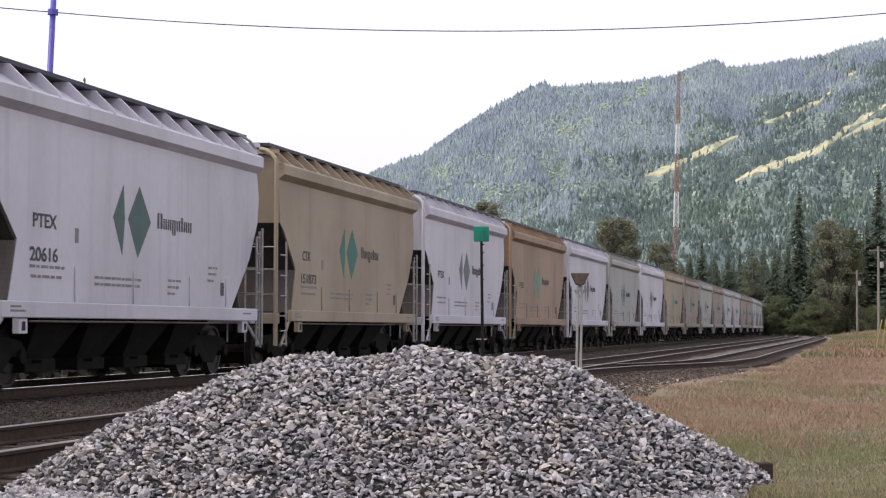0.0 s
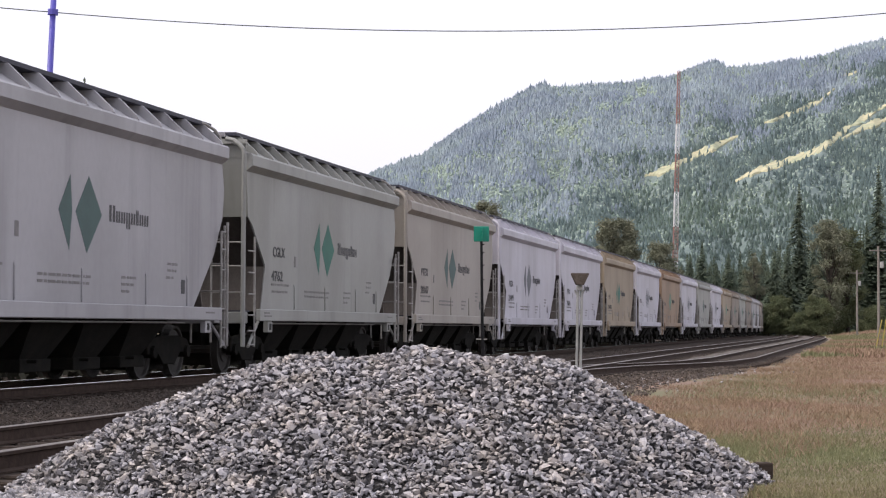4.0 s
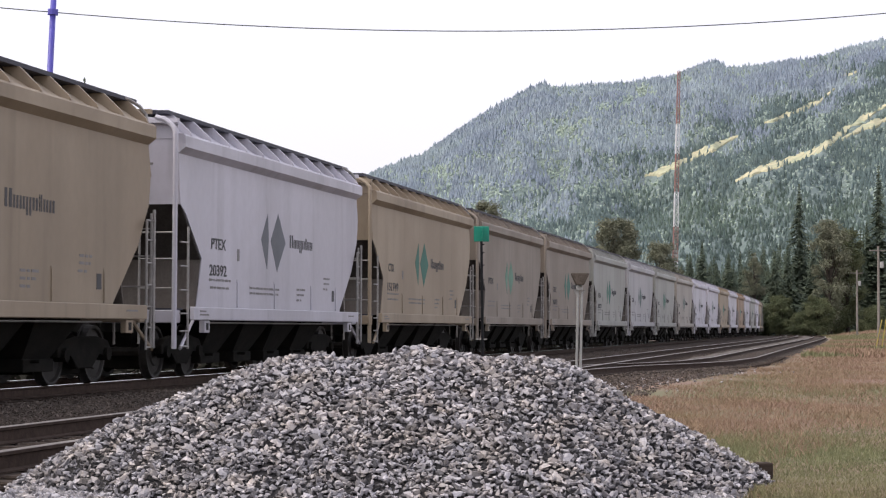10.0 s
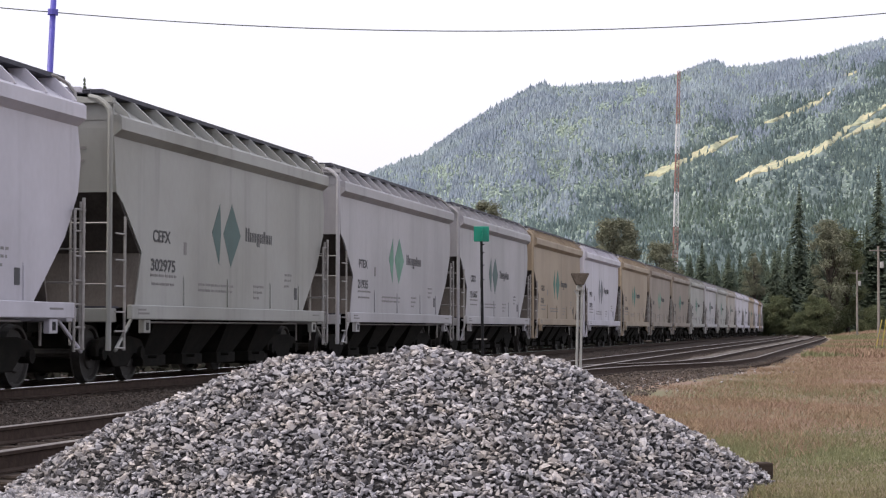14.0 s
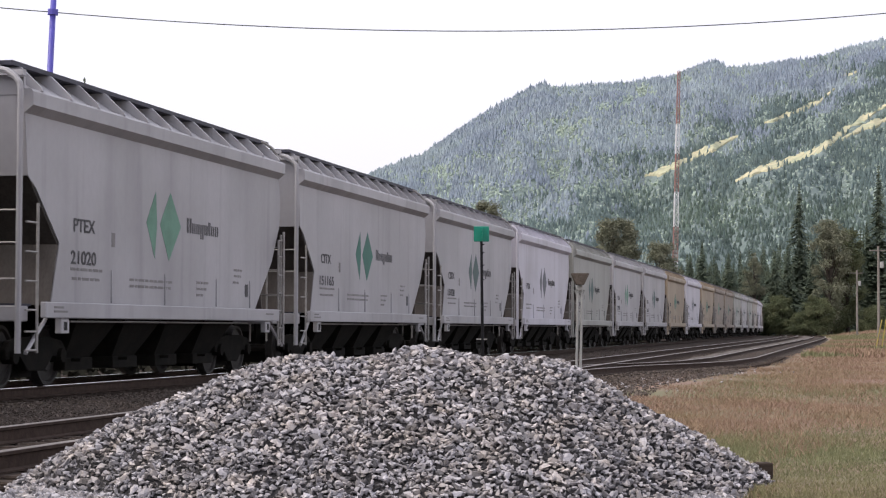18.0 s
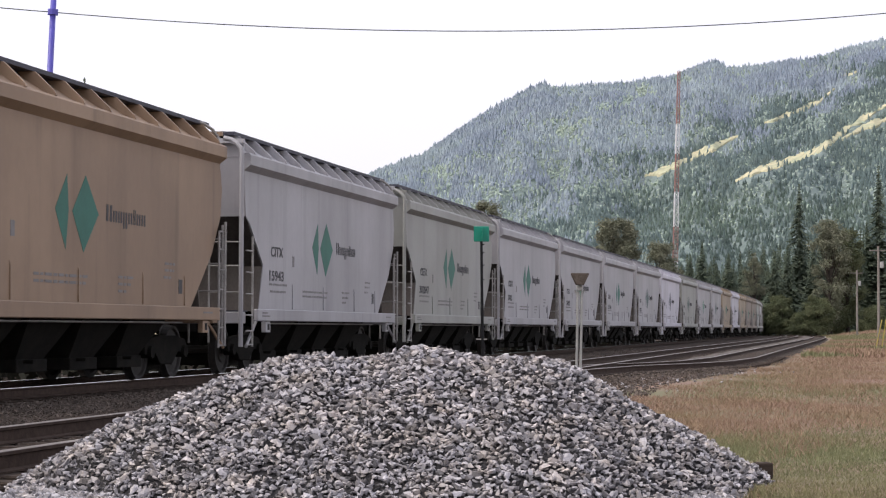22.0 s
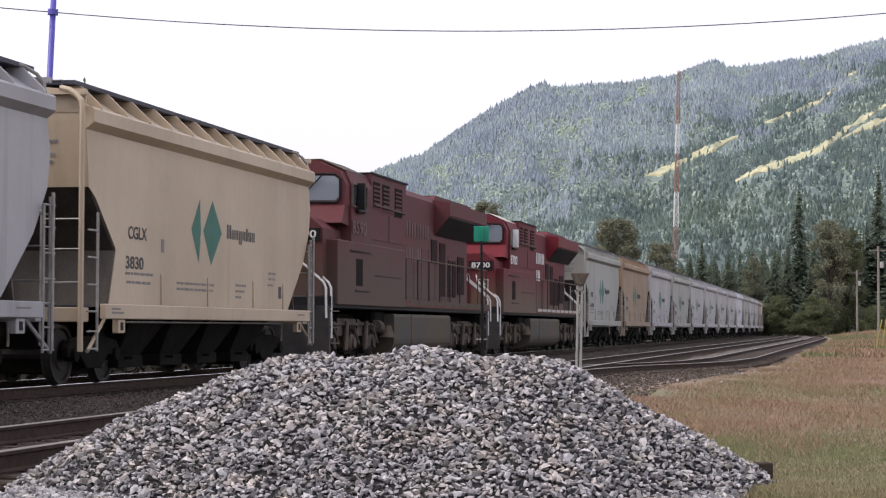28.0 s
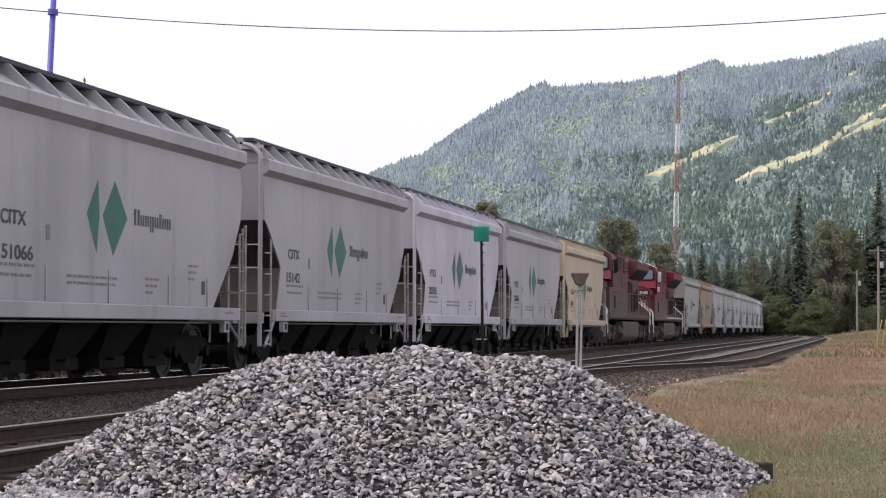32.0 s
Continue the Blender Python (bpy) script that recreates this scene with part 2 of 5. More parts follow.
def part(name, bm, mat, parent, label="", at=None, smooth=False):
    me = bm if isinstance(bm, bpy.types.Mesh) else mesh_of(name, bm, mat, smooth)
    ob = new(name, me)
    ob.parent = parent
    if at is not None:
        ob.matrix_basis = at
    if label:
        tagged(ob, label)
    return ob


def empty(name, label, category, group="", kind="", at=None):
    ob = tagged(new(name), label, category, group, kind)
    if at is not None:
        ob.matrix_basis = at
    return ob


def sheet(name, verts, faces, mat, label="", category="", kind="structure", smooth=False):
    me = bpy.data.meshes.new(name)
    me.from_pydata([tuple(v) for v in verts], [], [tuple(f) for f in faces])
    me.materials.append(mat)
    if smooth:
        me.shade_smooth()
    me.update()
    return tagged(new(name, me), label, category, "", kind)


def grid_faces(rows, cols):
    i = np.arange((rows - 1) * (cols - 1))
    a = i // (cols - 1) * cols + i % (cols - 1)
    return np.stack([a, a + 1, a + cols + 1, a + cols], 1)


def B():
    return bmesh.new()


# ---- the line of the track: curvature by distance, integrated ----
KN_S = (-420, -60, 60, 120, 200, 260, 330, 400, 470, 800)
KN_K = (0, 0.10, -0.10, 0.05, 0.15, 1.27, 2.2, 2.6, 0.3, 0.0)
LINE_S = np.arange(-420.0, 800.0, 1.0)
_k = np.interp(LINE_S, KN_S, KN_K) * 1e-3
_h = radians(90 - 11.549) + np.concatenate([[0], np.cumsum((_k[1:] + _k[:-1]) / 2)])
LINE_H = _h - np.interp(0, LINE_S, _h) + radians(90 - 11.549)
_x = np.concatenate([[0], np.cumsum((np.cos(LINE_H[1:]) + np.cos(LINE_H[:-1])) / 2)])
_y = np.concatenate([[0], np.cumsum((np.sin(LINE_H[1:]) + np.sin(LINE_H[:-1])) / 2)])
LINE_X, LINE_Y = _x - np.interp(0, LINE_S, _x) - 6.789, _y - np.interp(0, LINE_S, _y) + 30.0


def on_line(s, off=0.0):
    """Place and heading (radians) at distance s along the main track; off: metres to the right of it."""
    h = float(np.interp(s, LINE_S, LINE_H))
    return float(np.interp(s, LINE_S, LINE_X)) + math.sin(h) * off, float(np.interp(s, LINE_S, LINE_Y)) - math.cos(h) * off, h


RAIL_Z = -0.10


def siding(s):
    return 5.6, -0.15


def spur(s):
    return float(np.interp(s, (-40, 4, 17, 24.6, 29.7, 33.5, 41, 77, 175), (5.6, 5.62, 5.8, 6.5, 7.7, 8.35, 8.8, 8.85, 9.1))), float(np.interp(s, (10, 30), (-0.15, -0.2)))


# ---- ground ----
def ground_z(x, y):
    """Height of the flat: a low swell under the heap, falling to the tracks and rising far off."""
    near = max(0.0, 1 - max(0.0, y - 14.5) / 9.0) * max(0.0, min(1.0, (x - 1.75) / 0.4))
    rise_far = float(np.interp(y, (60, 200, 300, 4200), (0, 0.3, 1.1, 1.3)))
    if y < 330:
        rise_far *= max(0.0, min(1.0, (x - 10.5 - float(np.interp(y, LINE_Y[LINE_S < 330], LINE_X[LINE_S < 330]))) / 9.0))
    return -0.48 + 0.21 * near + rise_far + 0.03 * math.sin(x * 0.9 + 0.4 * y) * math.sin(y * 0.35)


def build_ground():
    xs = np.concatenate([np.linspace(-3000, -60, 20), np.linspace(-55, -6, 20), np.linspace(-5, 12, 60), np.linspace(13, 60, 30), np.linspace(66, 3000, 24)])
    ys = np.concatenate([np.linspace(-600, -5, 8), np.linspace(0, 40, 70), np.linspace(42, 420, 60), np.linspace(450, 4200, 20)])
    V = [(x, y, ground_z(x, y)) for y in ys for x in xs]
    return sheet("ground", V, grid_faces(len(ys), len(xs)), SOIL, "dry red and green grass flat beside the tracks", "ground", smooth=True)


def build_bed():
    s_list = np.concatenate([np.arange(-120, -20, 8.0), np.arange(-20, 70, 0.5), np.arange(70, 480, 5.0)])
    rng = np.random.default_rng(5)
    offs = np.concatenate([[-40.0, -24.0, -14.0, -10.0, -8.0, -5.0, -3.2, -2.2], np.arange(-1.8, 7.6, 0.3), [8.2, 8.8, 9.6, 10.6, 11.4, 12.3]])
    V = []
    for s in s_list:
        edge = float(np.interp(s, (-10, 15, 24, 30, 33.5, 42, 80), (7.2, 7.2, 7.8, 9.1, 9.6, 10.1, 10.1)))
        for o in offs:
            z = float(np.interp(o, (-40, -24, -14, -9.0, -5.0, -2.2, 1.6, 2.6, 4.0, edge - 0.8, edge, edge + 0.9), (-0.62, -0.4, -0.4, -0.4, -0.38, -0.3, -0.3, -0.32, -0.34, -0.345, -0.40, -0.66)))
            x, y, h = on_line(s, o)
            V.append((x, y, z + float(rng.normal(0, 0.018))))
    ss = np.arange(26, 330, 4.0)
    G = []
    for s in ss:
        c, z = spur(s)
        for f in np.linspace(0, 1, 5):
            o = 7.05 + (max(c - 1.0, 7.1) - 7.05) * f
            x, y, h = on_line(s, o)
            G.append((x, y, -0.29 + 0.02 * math.sin(s + 5 * f)))
    sheet("gravel_path", G, grid_faces(len(ss), 5), GREY_GRAVEL, "pale grey gravel between siding and spur", "gravel")
    return sheet("track_bed", V, grid_faces(len(s_list), len(offs)), BALLAST, "brown grey ballast bed under the tracks", "ballast")


RAIL_WEB = [(-0.07, -0.17), (0.07, -0.17), (0.07, -0.155), (0.015, -0.14), (0.015, -0.045), (0.036, -0.036), (0.036, -0.01), (-0.036, -0.01), (-0.036, -0.036), (-0.015, -0.045), (-0.015, -0.14), (-0.07, -0.155)]
RAIL_HEAD = [(0.0355, -0.012), (0.034, -0.005), (0.027, -0.0012), (0.012, 0.0), (-0.012, 0.0), (-0.027, -0.0012), (-0.034, -0.005), (-0.0355, -0.012)]


def build_rail(centre, side, s0, s1, label, top):
    """One rail: web and foot, and the polished head, swept along the line."""
    rail = empty("rail", label, "rail", "rails")
    ss = np.concatenate([np.arange(s0, min(s1, 90), 1.5), np.arange(max(90, s0), s1 + 0.1, 5.0)])
    for name, prof, mat in (("rail_web", RAIL_WEB, RAIL_SIDE), ("rail_head", RAIL_HEAD, top)):
        V, n = [], len(prof)
        for s in ss:
            c, z = centre(s)
            x, y, h = on_line(s, c + side * 0.753)
            for o, dz in prof:
                V.append((x + math.sin(h) * o, y - math.cos(h) * o, z + dz))
        F = [(i * n + j, i * n + (j + 1) % n, i * n + n + (j + 1) % n, i * n + n + j) for i in range(len(ss) - 1) for j in range(n)]
        me = bpy.data.meshes.new(name)
        me.from_pydata(V, [], F)
        me.materials.append(mat)
        part(name, me, mat, rail)
    return rail


def build_tracks():
    main = lambda s: (0.0, RAIL_Z)
    for name, centre, s0, s1, lab in (("main", main, -120, 470, "polished steel rail of the main track"), ("siding", siding, -60, 420, "worn steel rail of the siding"), ("spur", spur, 3, 330, "worn steel rail of the diverging spur")):
        for side in (-1, 1):
            build_rail(centre, side, s0, s1, lab, RAIL_TOP if name == "main" else RAIL_DULL)
    tie = mesh_of("sleeper", bevelled(box(B(), -0.11, 0.11, -1.3, 1.3, -0.34, -0.172), 0.012), TIE)
    for centre, s0, s1 in ((main, -24, 62), (siding, -24, 62), (spur, 20, 56)):
        for s in np.arange(s0, s1, 0.55):
            c, z = centre(s)
            x, y, h = on_line(s, c)
            ob = tagged(new("sleeper", tie), "dark weathered timber sleeper under the rails", "sleeper", "sleepers")
            ob.matrix_basis = pose(x, y, z, 0, 0, math.degrees(h) + random.uniform(-1, 1))


# ---- crushed stone ----
def rock_shapes(count, seed, points=11, flat=0.62):
    rng, out = np.random.default_rng(seed), []
    for _ in range(count):
        bm = B()
        for p in rng.normal(size=(points, 3)):
            bm.verts.new(Vector(p).normalized() * rng.uniform(0.75, 1.0))
        bmesh.ops.convex_hull(bm, input=bm.verts)
        bmesh.ops.delete(bm, geom=[v for v in bm.verts if not v.link_faces], context="VERTS")
        bmesh.ops.triangulate(bm, faces=bm.faces)
        bm.verts.index_update()
        out.append((np.array([v.co for v in bm.verts]) * (1, rng.uniform(0.6, 0.9), flat * rng.uniform(0.7, 1.2)), np.array([[v.index for v in f.verts] for f in bm.faces])))
        bm.free()
    return out


def scatter(name, places, sizes, shapes, mat, label, category, seed, tilt=0.5):
    """Many pieces in one mesh of kind stuff."""
    rng, V, F, base = np.random.default_rng(seed), [], [], 0
    for p, r in zip(places, sizes):
        v, f = shapes[rng.integers(len(shapes))]
        m = np.array(Euler((rng.normal(0, tilt), rng.normal(0, tilt), rng.uniform(0, 6.28))).to_matrix())
        V.append(v @ m.T * r + p)
        F.append(f + base)
        base += len(v)
    V, F = np.concatenate(V), np.concatenate(F)
    me = bpy.data.meshes.new(name)
    me.from_pydata(V.tolist(), [], F.tolist())
    me.materials.append(mat)
    return tagged(new(name, me), label, category, "", "stuff")


PILE_X = (-3.6, -3.02, -2.74, -2.54, -2.28, -2.06, -1.78, -1.54, -1.38, -1.22, -1.05, -0.86, -0.7, -0.5, -0.18, 0.06, 0.27, 0.47, 0.7, 0.86, 1.0, 1.28, 1.67, 2.07, 2.3, 2.6)
PILE_Z = (-0.64, -0.3, -0.11, 0.0, 0.14, 0.235, 0.34, 0.45, 0.51, 0.57, 0.595, 0.60, 0.565, 0.59, 0.668, 0.64, 0.585, 0.597, 0.592, 0.56, 0.50, 0.32, 0.12, -0.09, -0.22, -0.6)
PILE_Y, PILE_BASE = 14.0, -0.5


def pile_height(x, y):
    lump = 0.03 * math.sin(5.1 * x + 1.3 * y) + 0.025 * math.sin(3.3 * y - 7.7 * x)
    d = abs(y - PILE_Y + 0.12 * math.sin(2.2 * x))
    apron = -0.30 - 1.5 * max(0.0, abs(x + 0.5) - 2.4) if 11.4 < y < PILE_Y else -9.0
    return max(apron, pile_cone(x, y, d, lump))


def pile_cone(x, y, d, lump):
    return float(np.interp(x * PILE_Y / max(y, 9.0) if y < PILE_Y else x, PILE_X, PILE_Z)) - 0.52 * (math.sqrt(d * d + 0.09) - 0.3) + lump * min(1.0, d / 0.5)


def build_pile():
    xs, ys = np.linspace(-4.2, 3.4, 90), np.linspace(11.0, 16.8, 70)
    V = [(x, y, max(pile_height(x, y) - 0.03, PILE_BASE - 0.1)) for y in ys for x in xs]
    # core under the stones, coloured as the shade between them
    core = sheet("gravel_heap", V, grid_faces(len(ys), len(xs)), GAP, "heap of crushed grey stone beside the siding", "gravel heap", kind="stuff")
    rng = np.random.default_rng(11)
    P, R = [], []
    for y in np.arange(11.2, 14.9, 0.0285):
        for x in np.arange(-4.0, 3.2, 0.0285):
            xx, yy = x + rng.normal(0, 0.014), y + rng.normal(0, 0.014)
            z = pile_height(xx, yy)
            if z > ground_z(xx, yy) - 0.03 and rng.random() < 0.97:
                P.append((xx, yy, z - 0.012 + rng.normal(0, 0.008)))
                R.append(float(np.clip(rng.lognormal(math.log(0.0285), 0.3), 0.016, 0.062)))
    return core, scatter("crushed_stone", np.array(P), R, rock_shapes(30, 3, 9, 0.58), STONE, "loose crushed grey stones on the heap", "gravel", 12, tilt=0.42)


def build_loose_ballast():
    rng, P, R = np.random.default_rng(21), [], []
    for i in range(38000):
        s, o = (rng.uniform(-15, 6), rng.uniform(0.9, 5.0)) if i < 26000 else (rng.uniform(-16, 34), rng.uniform(0.95, 7.4))
        x, y, h = on_line(s, o)
        z = float(np.interp(o, (1.6, 2.6, 4.0, 7.0), (-0.3, -0.32, -0.34, -0.345)))
        P.append((x, y, z + rng.uniform(-0.01, 0.02)))
        R.append(rng.uniform(0.016, 0.036))
    for _ in range(16000):
        s, o = rng.uniform(20, 80), rng.uniform(-1.2, 9.6)
        if s + o > 84 or o > spur(s)[0] + 1.2:
            continue
        x, y, h = on_line(s, o)
        z = float(np.interp(o, (1.6, 2.6, 4.0, 7.0, 9.0), (-0.3, -0.32, -0.34, -0.345, -0.37)))
        P.append((x, y, z + rng.uniform(-0.02, 0.02)))
        R.append(rng.uniform(0.03, 0.065))
    for _ in range(6500):
        s, o = rng.uniform(0, 38), rng.uniform(0, 1)
        c = min(spur(s)[0] + 1.0, 8.9) + o * float(np.interp(s, (2, 24, 34), (2.6, 1.7, 0.5)))
        x, y, h = on_line(s, c)
        P.append((x, y, -0.38 - 0.05 * o * 2 + rng.uniform(-0.01, 0.03)))
        R.append(rng.uniform(0.02, 0.07))
    return scatter("loose_ballast", np.array(P), R, rock_shapes(10, 8, 8), OLDSTONE, "dusty brown ballast stones between the tracks", "ballast", 22)


def build_verge_stones():
    """Paler loose stones strewn on the verge beside the spur."""
    rng, P, R = np.random.default_rng(23), [], []
    for _ in range(900):
        s = rng.uniform(0, 34)
        c = min(spur(s)[0] + 1.1, 8.9) + abs(rng.normal(0, 0.9))
        x, y, h = on_line(s, c)
        P.append((x, y, ground_z(x, y) + 0.03))
        R.append(float(np.clip(rng.lognormal(math.log(0.03), 0.5), 0.015, 0.13)))
    scatter("verge_stones", np.array(P), R, rock_shapes(8, 9, 9), STONE, "pale loose stones strewn on the verge", "gravel", 24)


build_ground()
build_bed()


# ---- train ----
def text_mesh(words, height, mat, width=None, bold=0.0):
    cu = bpy.data.curves.new("lettering", "FONT")
    cu.body, cu.size, cu.extrude, cu.offset = words, height / 0.72, 0.002, bold
    ob = bpy.data.objects.new("lettering", cu)
    scene.collection.objects.link(ob)
    me = bpy.data.meshes.new_from_object(ob.evaluated_get(bpy.context.evaluated_depsgraph_get()))
    bpy.data.objects.remove(ob)
    xs = [v.co.x for v in me.vertices]
    lo, hi = min(xs), max(xs)
    f = width / (hi - lo) if width else 1.0
    for v in me.vertices:
        v.co.x = (v.co.x - lo) * f
    me.materials.clear()
    me.materials.append(mat)
    me.name = "lettering"
    return me


SIDE = 1.47
HALF = 6.26


def wheel_mesh(r):
    return mesh_of("wheel", turned(B(), [(-0.07, r * 0.35), (-0.07, r * 0.5), (-0.045, r * 0.55), (-0.03, r * 0.84), (-0.07, r * 0.9), (-0.07, r), (0.05, r + 0.01), (0.055, r + 0.035), (0.075, r + 0.03), (0.075, r * 0.9), (0.03, r * 0.8), (0.03, r * 0.3)], 28), WHEEL)


def bogie_wheel(parent, x, y, r, me):
    w = part("wheel", me, WHEEL, parent, "", pose(x, y, r, 0, 0, 0 if y < 0 else 180))
    return w


def build_hopper_bogie(parent, x, wheel):
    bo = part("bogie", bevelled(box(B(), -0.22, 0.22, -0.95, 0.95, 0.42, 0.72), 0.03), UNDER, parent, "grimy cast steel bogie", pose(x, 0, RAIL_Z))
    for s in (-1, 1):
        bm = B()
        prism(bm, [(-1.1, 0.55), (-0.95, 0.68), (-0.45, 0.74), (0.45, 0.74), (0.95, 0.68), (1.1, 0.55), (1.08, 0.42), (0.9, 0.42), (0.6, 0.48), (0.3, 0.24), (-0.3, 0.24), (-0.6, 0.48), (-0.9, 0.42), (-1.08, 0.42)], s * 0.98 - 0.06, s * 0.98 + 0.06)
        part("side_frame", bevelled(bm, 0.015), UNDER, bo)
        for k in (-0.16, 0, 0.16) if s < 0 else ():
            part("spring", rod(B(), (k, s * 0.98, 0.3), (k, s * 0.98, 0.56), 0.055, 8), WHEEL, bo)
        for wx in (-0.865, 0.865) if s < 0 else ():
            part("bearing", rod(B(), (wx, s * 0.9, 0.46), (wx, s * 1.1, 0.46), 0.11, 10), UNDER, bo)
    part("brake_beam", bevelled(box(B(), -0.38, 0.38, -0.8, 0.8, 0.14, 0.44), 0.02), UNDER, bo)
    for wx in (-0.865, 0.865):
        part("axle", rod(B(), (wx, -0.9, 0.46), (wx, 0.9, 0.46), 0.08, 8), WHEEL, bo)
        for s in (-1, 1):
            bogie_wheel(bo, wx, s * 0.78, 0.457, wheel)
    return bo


def build_hopper():
    car = empty("hopper_car", "covered potash hopper car", "freight car", "hopper cars of the train")
    P = PAINT["white"]
    e = HALF
    # side sheets with raked ends, one a side
    outline = [(-e, 3.83), (-e + 0.13, 2.9), (-e + 0.42, 2.74), (-e + 1.28, 2.0), (-e + 1.0, 1.13), (e - 1.55, 1.13), (e - 0.42, 2.1), (e + 0.06, 2.78), (e + 0.15, 3.3), (e, 3.83)]
    for s in (-1, 1):
        part("side_sheet", prism(B(), outline, s * SIDE - 0.006, s * SIDE + 0.006), P, car)
        bm = B()
        prism(bm, [(s * 1.46, 3.75), (s * 1.61, 3.87), (s * 1.61, 4.06), (s * 1.57, 4.10), (s * 1.46, 4.10)], -e - 0.02, e + 0.02, "x")
        part("top_chord", bm, P, car)
        bm = box(B(), -e + 0.43, e - 0.43, s * 1.60 - 0.045, s * 1.60 + 0.045, 0.91, 1.14)
        part("side_sill", bevelled(bm, 0.012), P, car)
        for x in (-e + 1.22, e - 1.12):
            lug = part("jacking_lug", bevelled(box(B(), x - 0.15, x + 0.15, s * 1.56 - 0.05, s * 1.56 + 0.05, 0.69, 0.908), 0.012), P, car)
            if s < 0:
                part("slot", box(B(), x - 0.055, x + 0.055, s * 1.614 - 0.005, s * 1.614 + 0.005, 0.735, 0.86), BLACK, lug)
        for x in (-2.9, -0.45, 2.3, 4.35) if s < 0 else ():
            part("rib", prism(B(), [(s * (SIDE + 0.004), 1.15), (s * (SIDE + 0.03), 1.17), (s * (SIDE + 0.022), 1.62), (s * (SIDE + 0.004), 1.7)], x - 0.014, x + 0.014, "x"), P, car)
    # end sheets, slope sheets and end webs; the recessed ones carry shade in their colour
    for d in (-1, 1):
        bm = prism(B(), [(d * (e + 0.0), 4.27), (d * (e - 0.02), 3.9), (d * (e - 0.15), 2.9), (d * (e - 0.19), 2.9), (d * (e - 0.06), 3.9), (d * (e - 0.05), 4.27)], -SIDE + 0.01, SIDE - 0.01)
        part("end_sheet", bm, P, car)
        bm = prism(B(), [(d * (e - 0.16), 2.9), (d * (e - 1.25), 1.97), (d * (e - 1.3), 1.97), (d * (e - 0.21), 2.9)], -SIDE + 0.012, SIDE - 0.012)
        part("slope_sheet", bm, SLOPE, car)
        part("end_web", prism(B(), [(d * (e - 1.24), 1.99), (d * (e - 0.98), 1.1), (d * (e - 1.02), 1.1), (d * (e - 1.28), 1.99)], -SIDE + 0.012, SIDE - 0.012), END_DUST_SHADE, car)
        part("end_sill", bevelled(box(B(), *sorted((d * (e - 0.25), d * (e + 0.12))), -1.45, 1.45, 0.86, 1.08), 0.015), P, car)
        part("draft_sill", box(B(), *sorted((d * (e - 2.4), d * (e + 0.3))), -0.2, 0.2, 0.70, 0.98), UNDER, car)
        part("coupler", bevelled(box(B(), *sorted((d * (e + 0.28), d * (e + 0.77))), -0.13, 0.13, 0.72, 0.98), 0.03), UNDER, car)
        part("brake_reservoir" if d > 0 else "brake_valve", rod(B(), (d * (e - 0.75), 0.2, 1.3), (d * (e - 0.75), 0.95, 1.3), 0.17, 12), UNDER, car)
        part("cross_platform", box(B(), *sorted((d * (e - 0.35), d * (e + 0.1))), -1.45, 1.45, 1.082, 1.11), GRATE, car)
        for s in (-1, 1):
            # corner post with the grab rails and ladder beside it
            if d > 0 and s < 0:
                part("end_stile_post", rod(B(), (e + 0.12, s * 1.5, 0.42), (e + 0.12, s * 1.5, 2.65), 0.024), LADDER, car)
            if d < 0:
                # tall corner post, bent inwards over the roof end
                xp = d * (e + 0.16)
                part("corner_post", pipe(B(), [(xp, s * 1.48, 0.42), (xp, s * 1.48, 4.08), (xp + 0.01, s * 1.46, 4.17), (xp + 0.03, s * 1.38, 4.26), (xp + 0.05, s * 1.26, 4.34), (xp + 0.06, s * 1.1, 4.38)], 0.046, 8), P, car)
            if s > 0:
                continue
            lad = part("ladder", pipe(B(), [(d * (e - 0.28), s * 1.57, 0.42), (d * (e - 0.28), s * 1.57, 2.52)], 0.022), LADDER, car)
            if d > 0:
                part("stile", rod(B(), (d * (e - 0.02), s * 1.6, 0.45), (d * (e - 0.02), s * 1.6, 2.7), 0.026), LADDER, lad)
            for z in (0.46, 0.72, 1.02, 1.42, 1.83, 2.24) if d < 0 else (0.46, 0.78, 1.12, 1.47, 1.83, 2.2, 2.52):
                part("rung", rod(B(), (d * (e - 0.3), s * 1.57, z), (d * (e + 0.12), s * 1.57, z), 0.016), LADDER, lad)
            for z in (1.45, 1.95, 2.4):
                part("end_rung", rod(B(), (d * (e + 0.17), s * 1.5, z), (d * (e + 0.17), s * 0.85, z), 0.016), LADDER, lad)
            part("end_stile", rod(B(), (d * (e + 0.17), s * 0.85, 0.5), (d * (e + 0.17), s * 0.85, 2.6), 0.02), LADDER, lad)
            part("brace", rod(B(), (d * (e - 0.75), s * 1.5, 0.9), (d * (e + 0.05), s * 1.55, 0.42), 0.03), P, car)
            # roof end hoop rail
            d > 0 and part("roof_rail", pipe(B(), [(d * (e - 0.1), s * 1.5, 4.08), (d * (e - 0.08), s * 1.46, 4.26), (d * (e - 0.14), s * 1.38, 4.38), (d * (e - 0.3), s * 1.26, 4.475), (d * (e - 0.55), s * 1.18, 4.5)], 0.028), LADDER, car)
        part("end_beam", box(B(), *sorted((d * (e + 0.02), d * (e + 0.12))), -1.5, 1.5, 4.28, 4.36), P, car)
        part("end_hoop", pipe(B(), [(d * (e + 0.1), -1.1, 4.3), (d * (e - 0.02), -1.08, 4.5), (d * (e - 0.02), 1.08, 4.5), (d * (e + 0.1), 1.1, 4.3)], 0.02), GRATE, car)
    # roof, gussets, running boards, hatch
    roof = B()
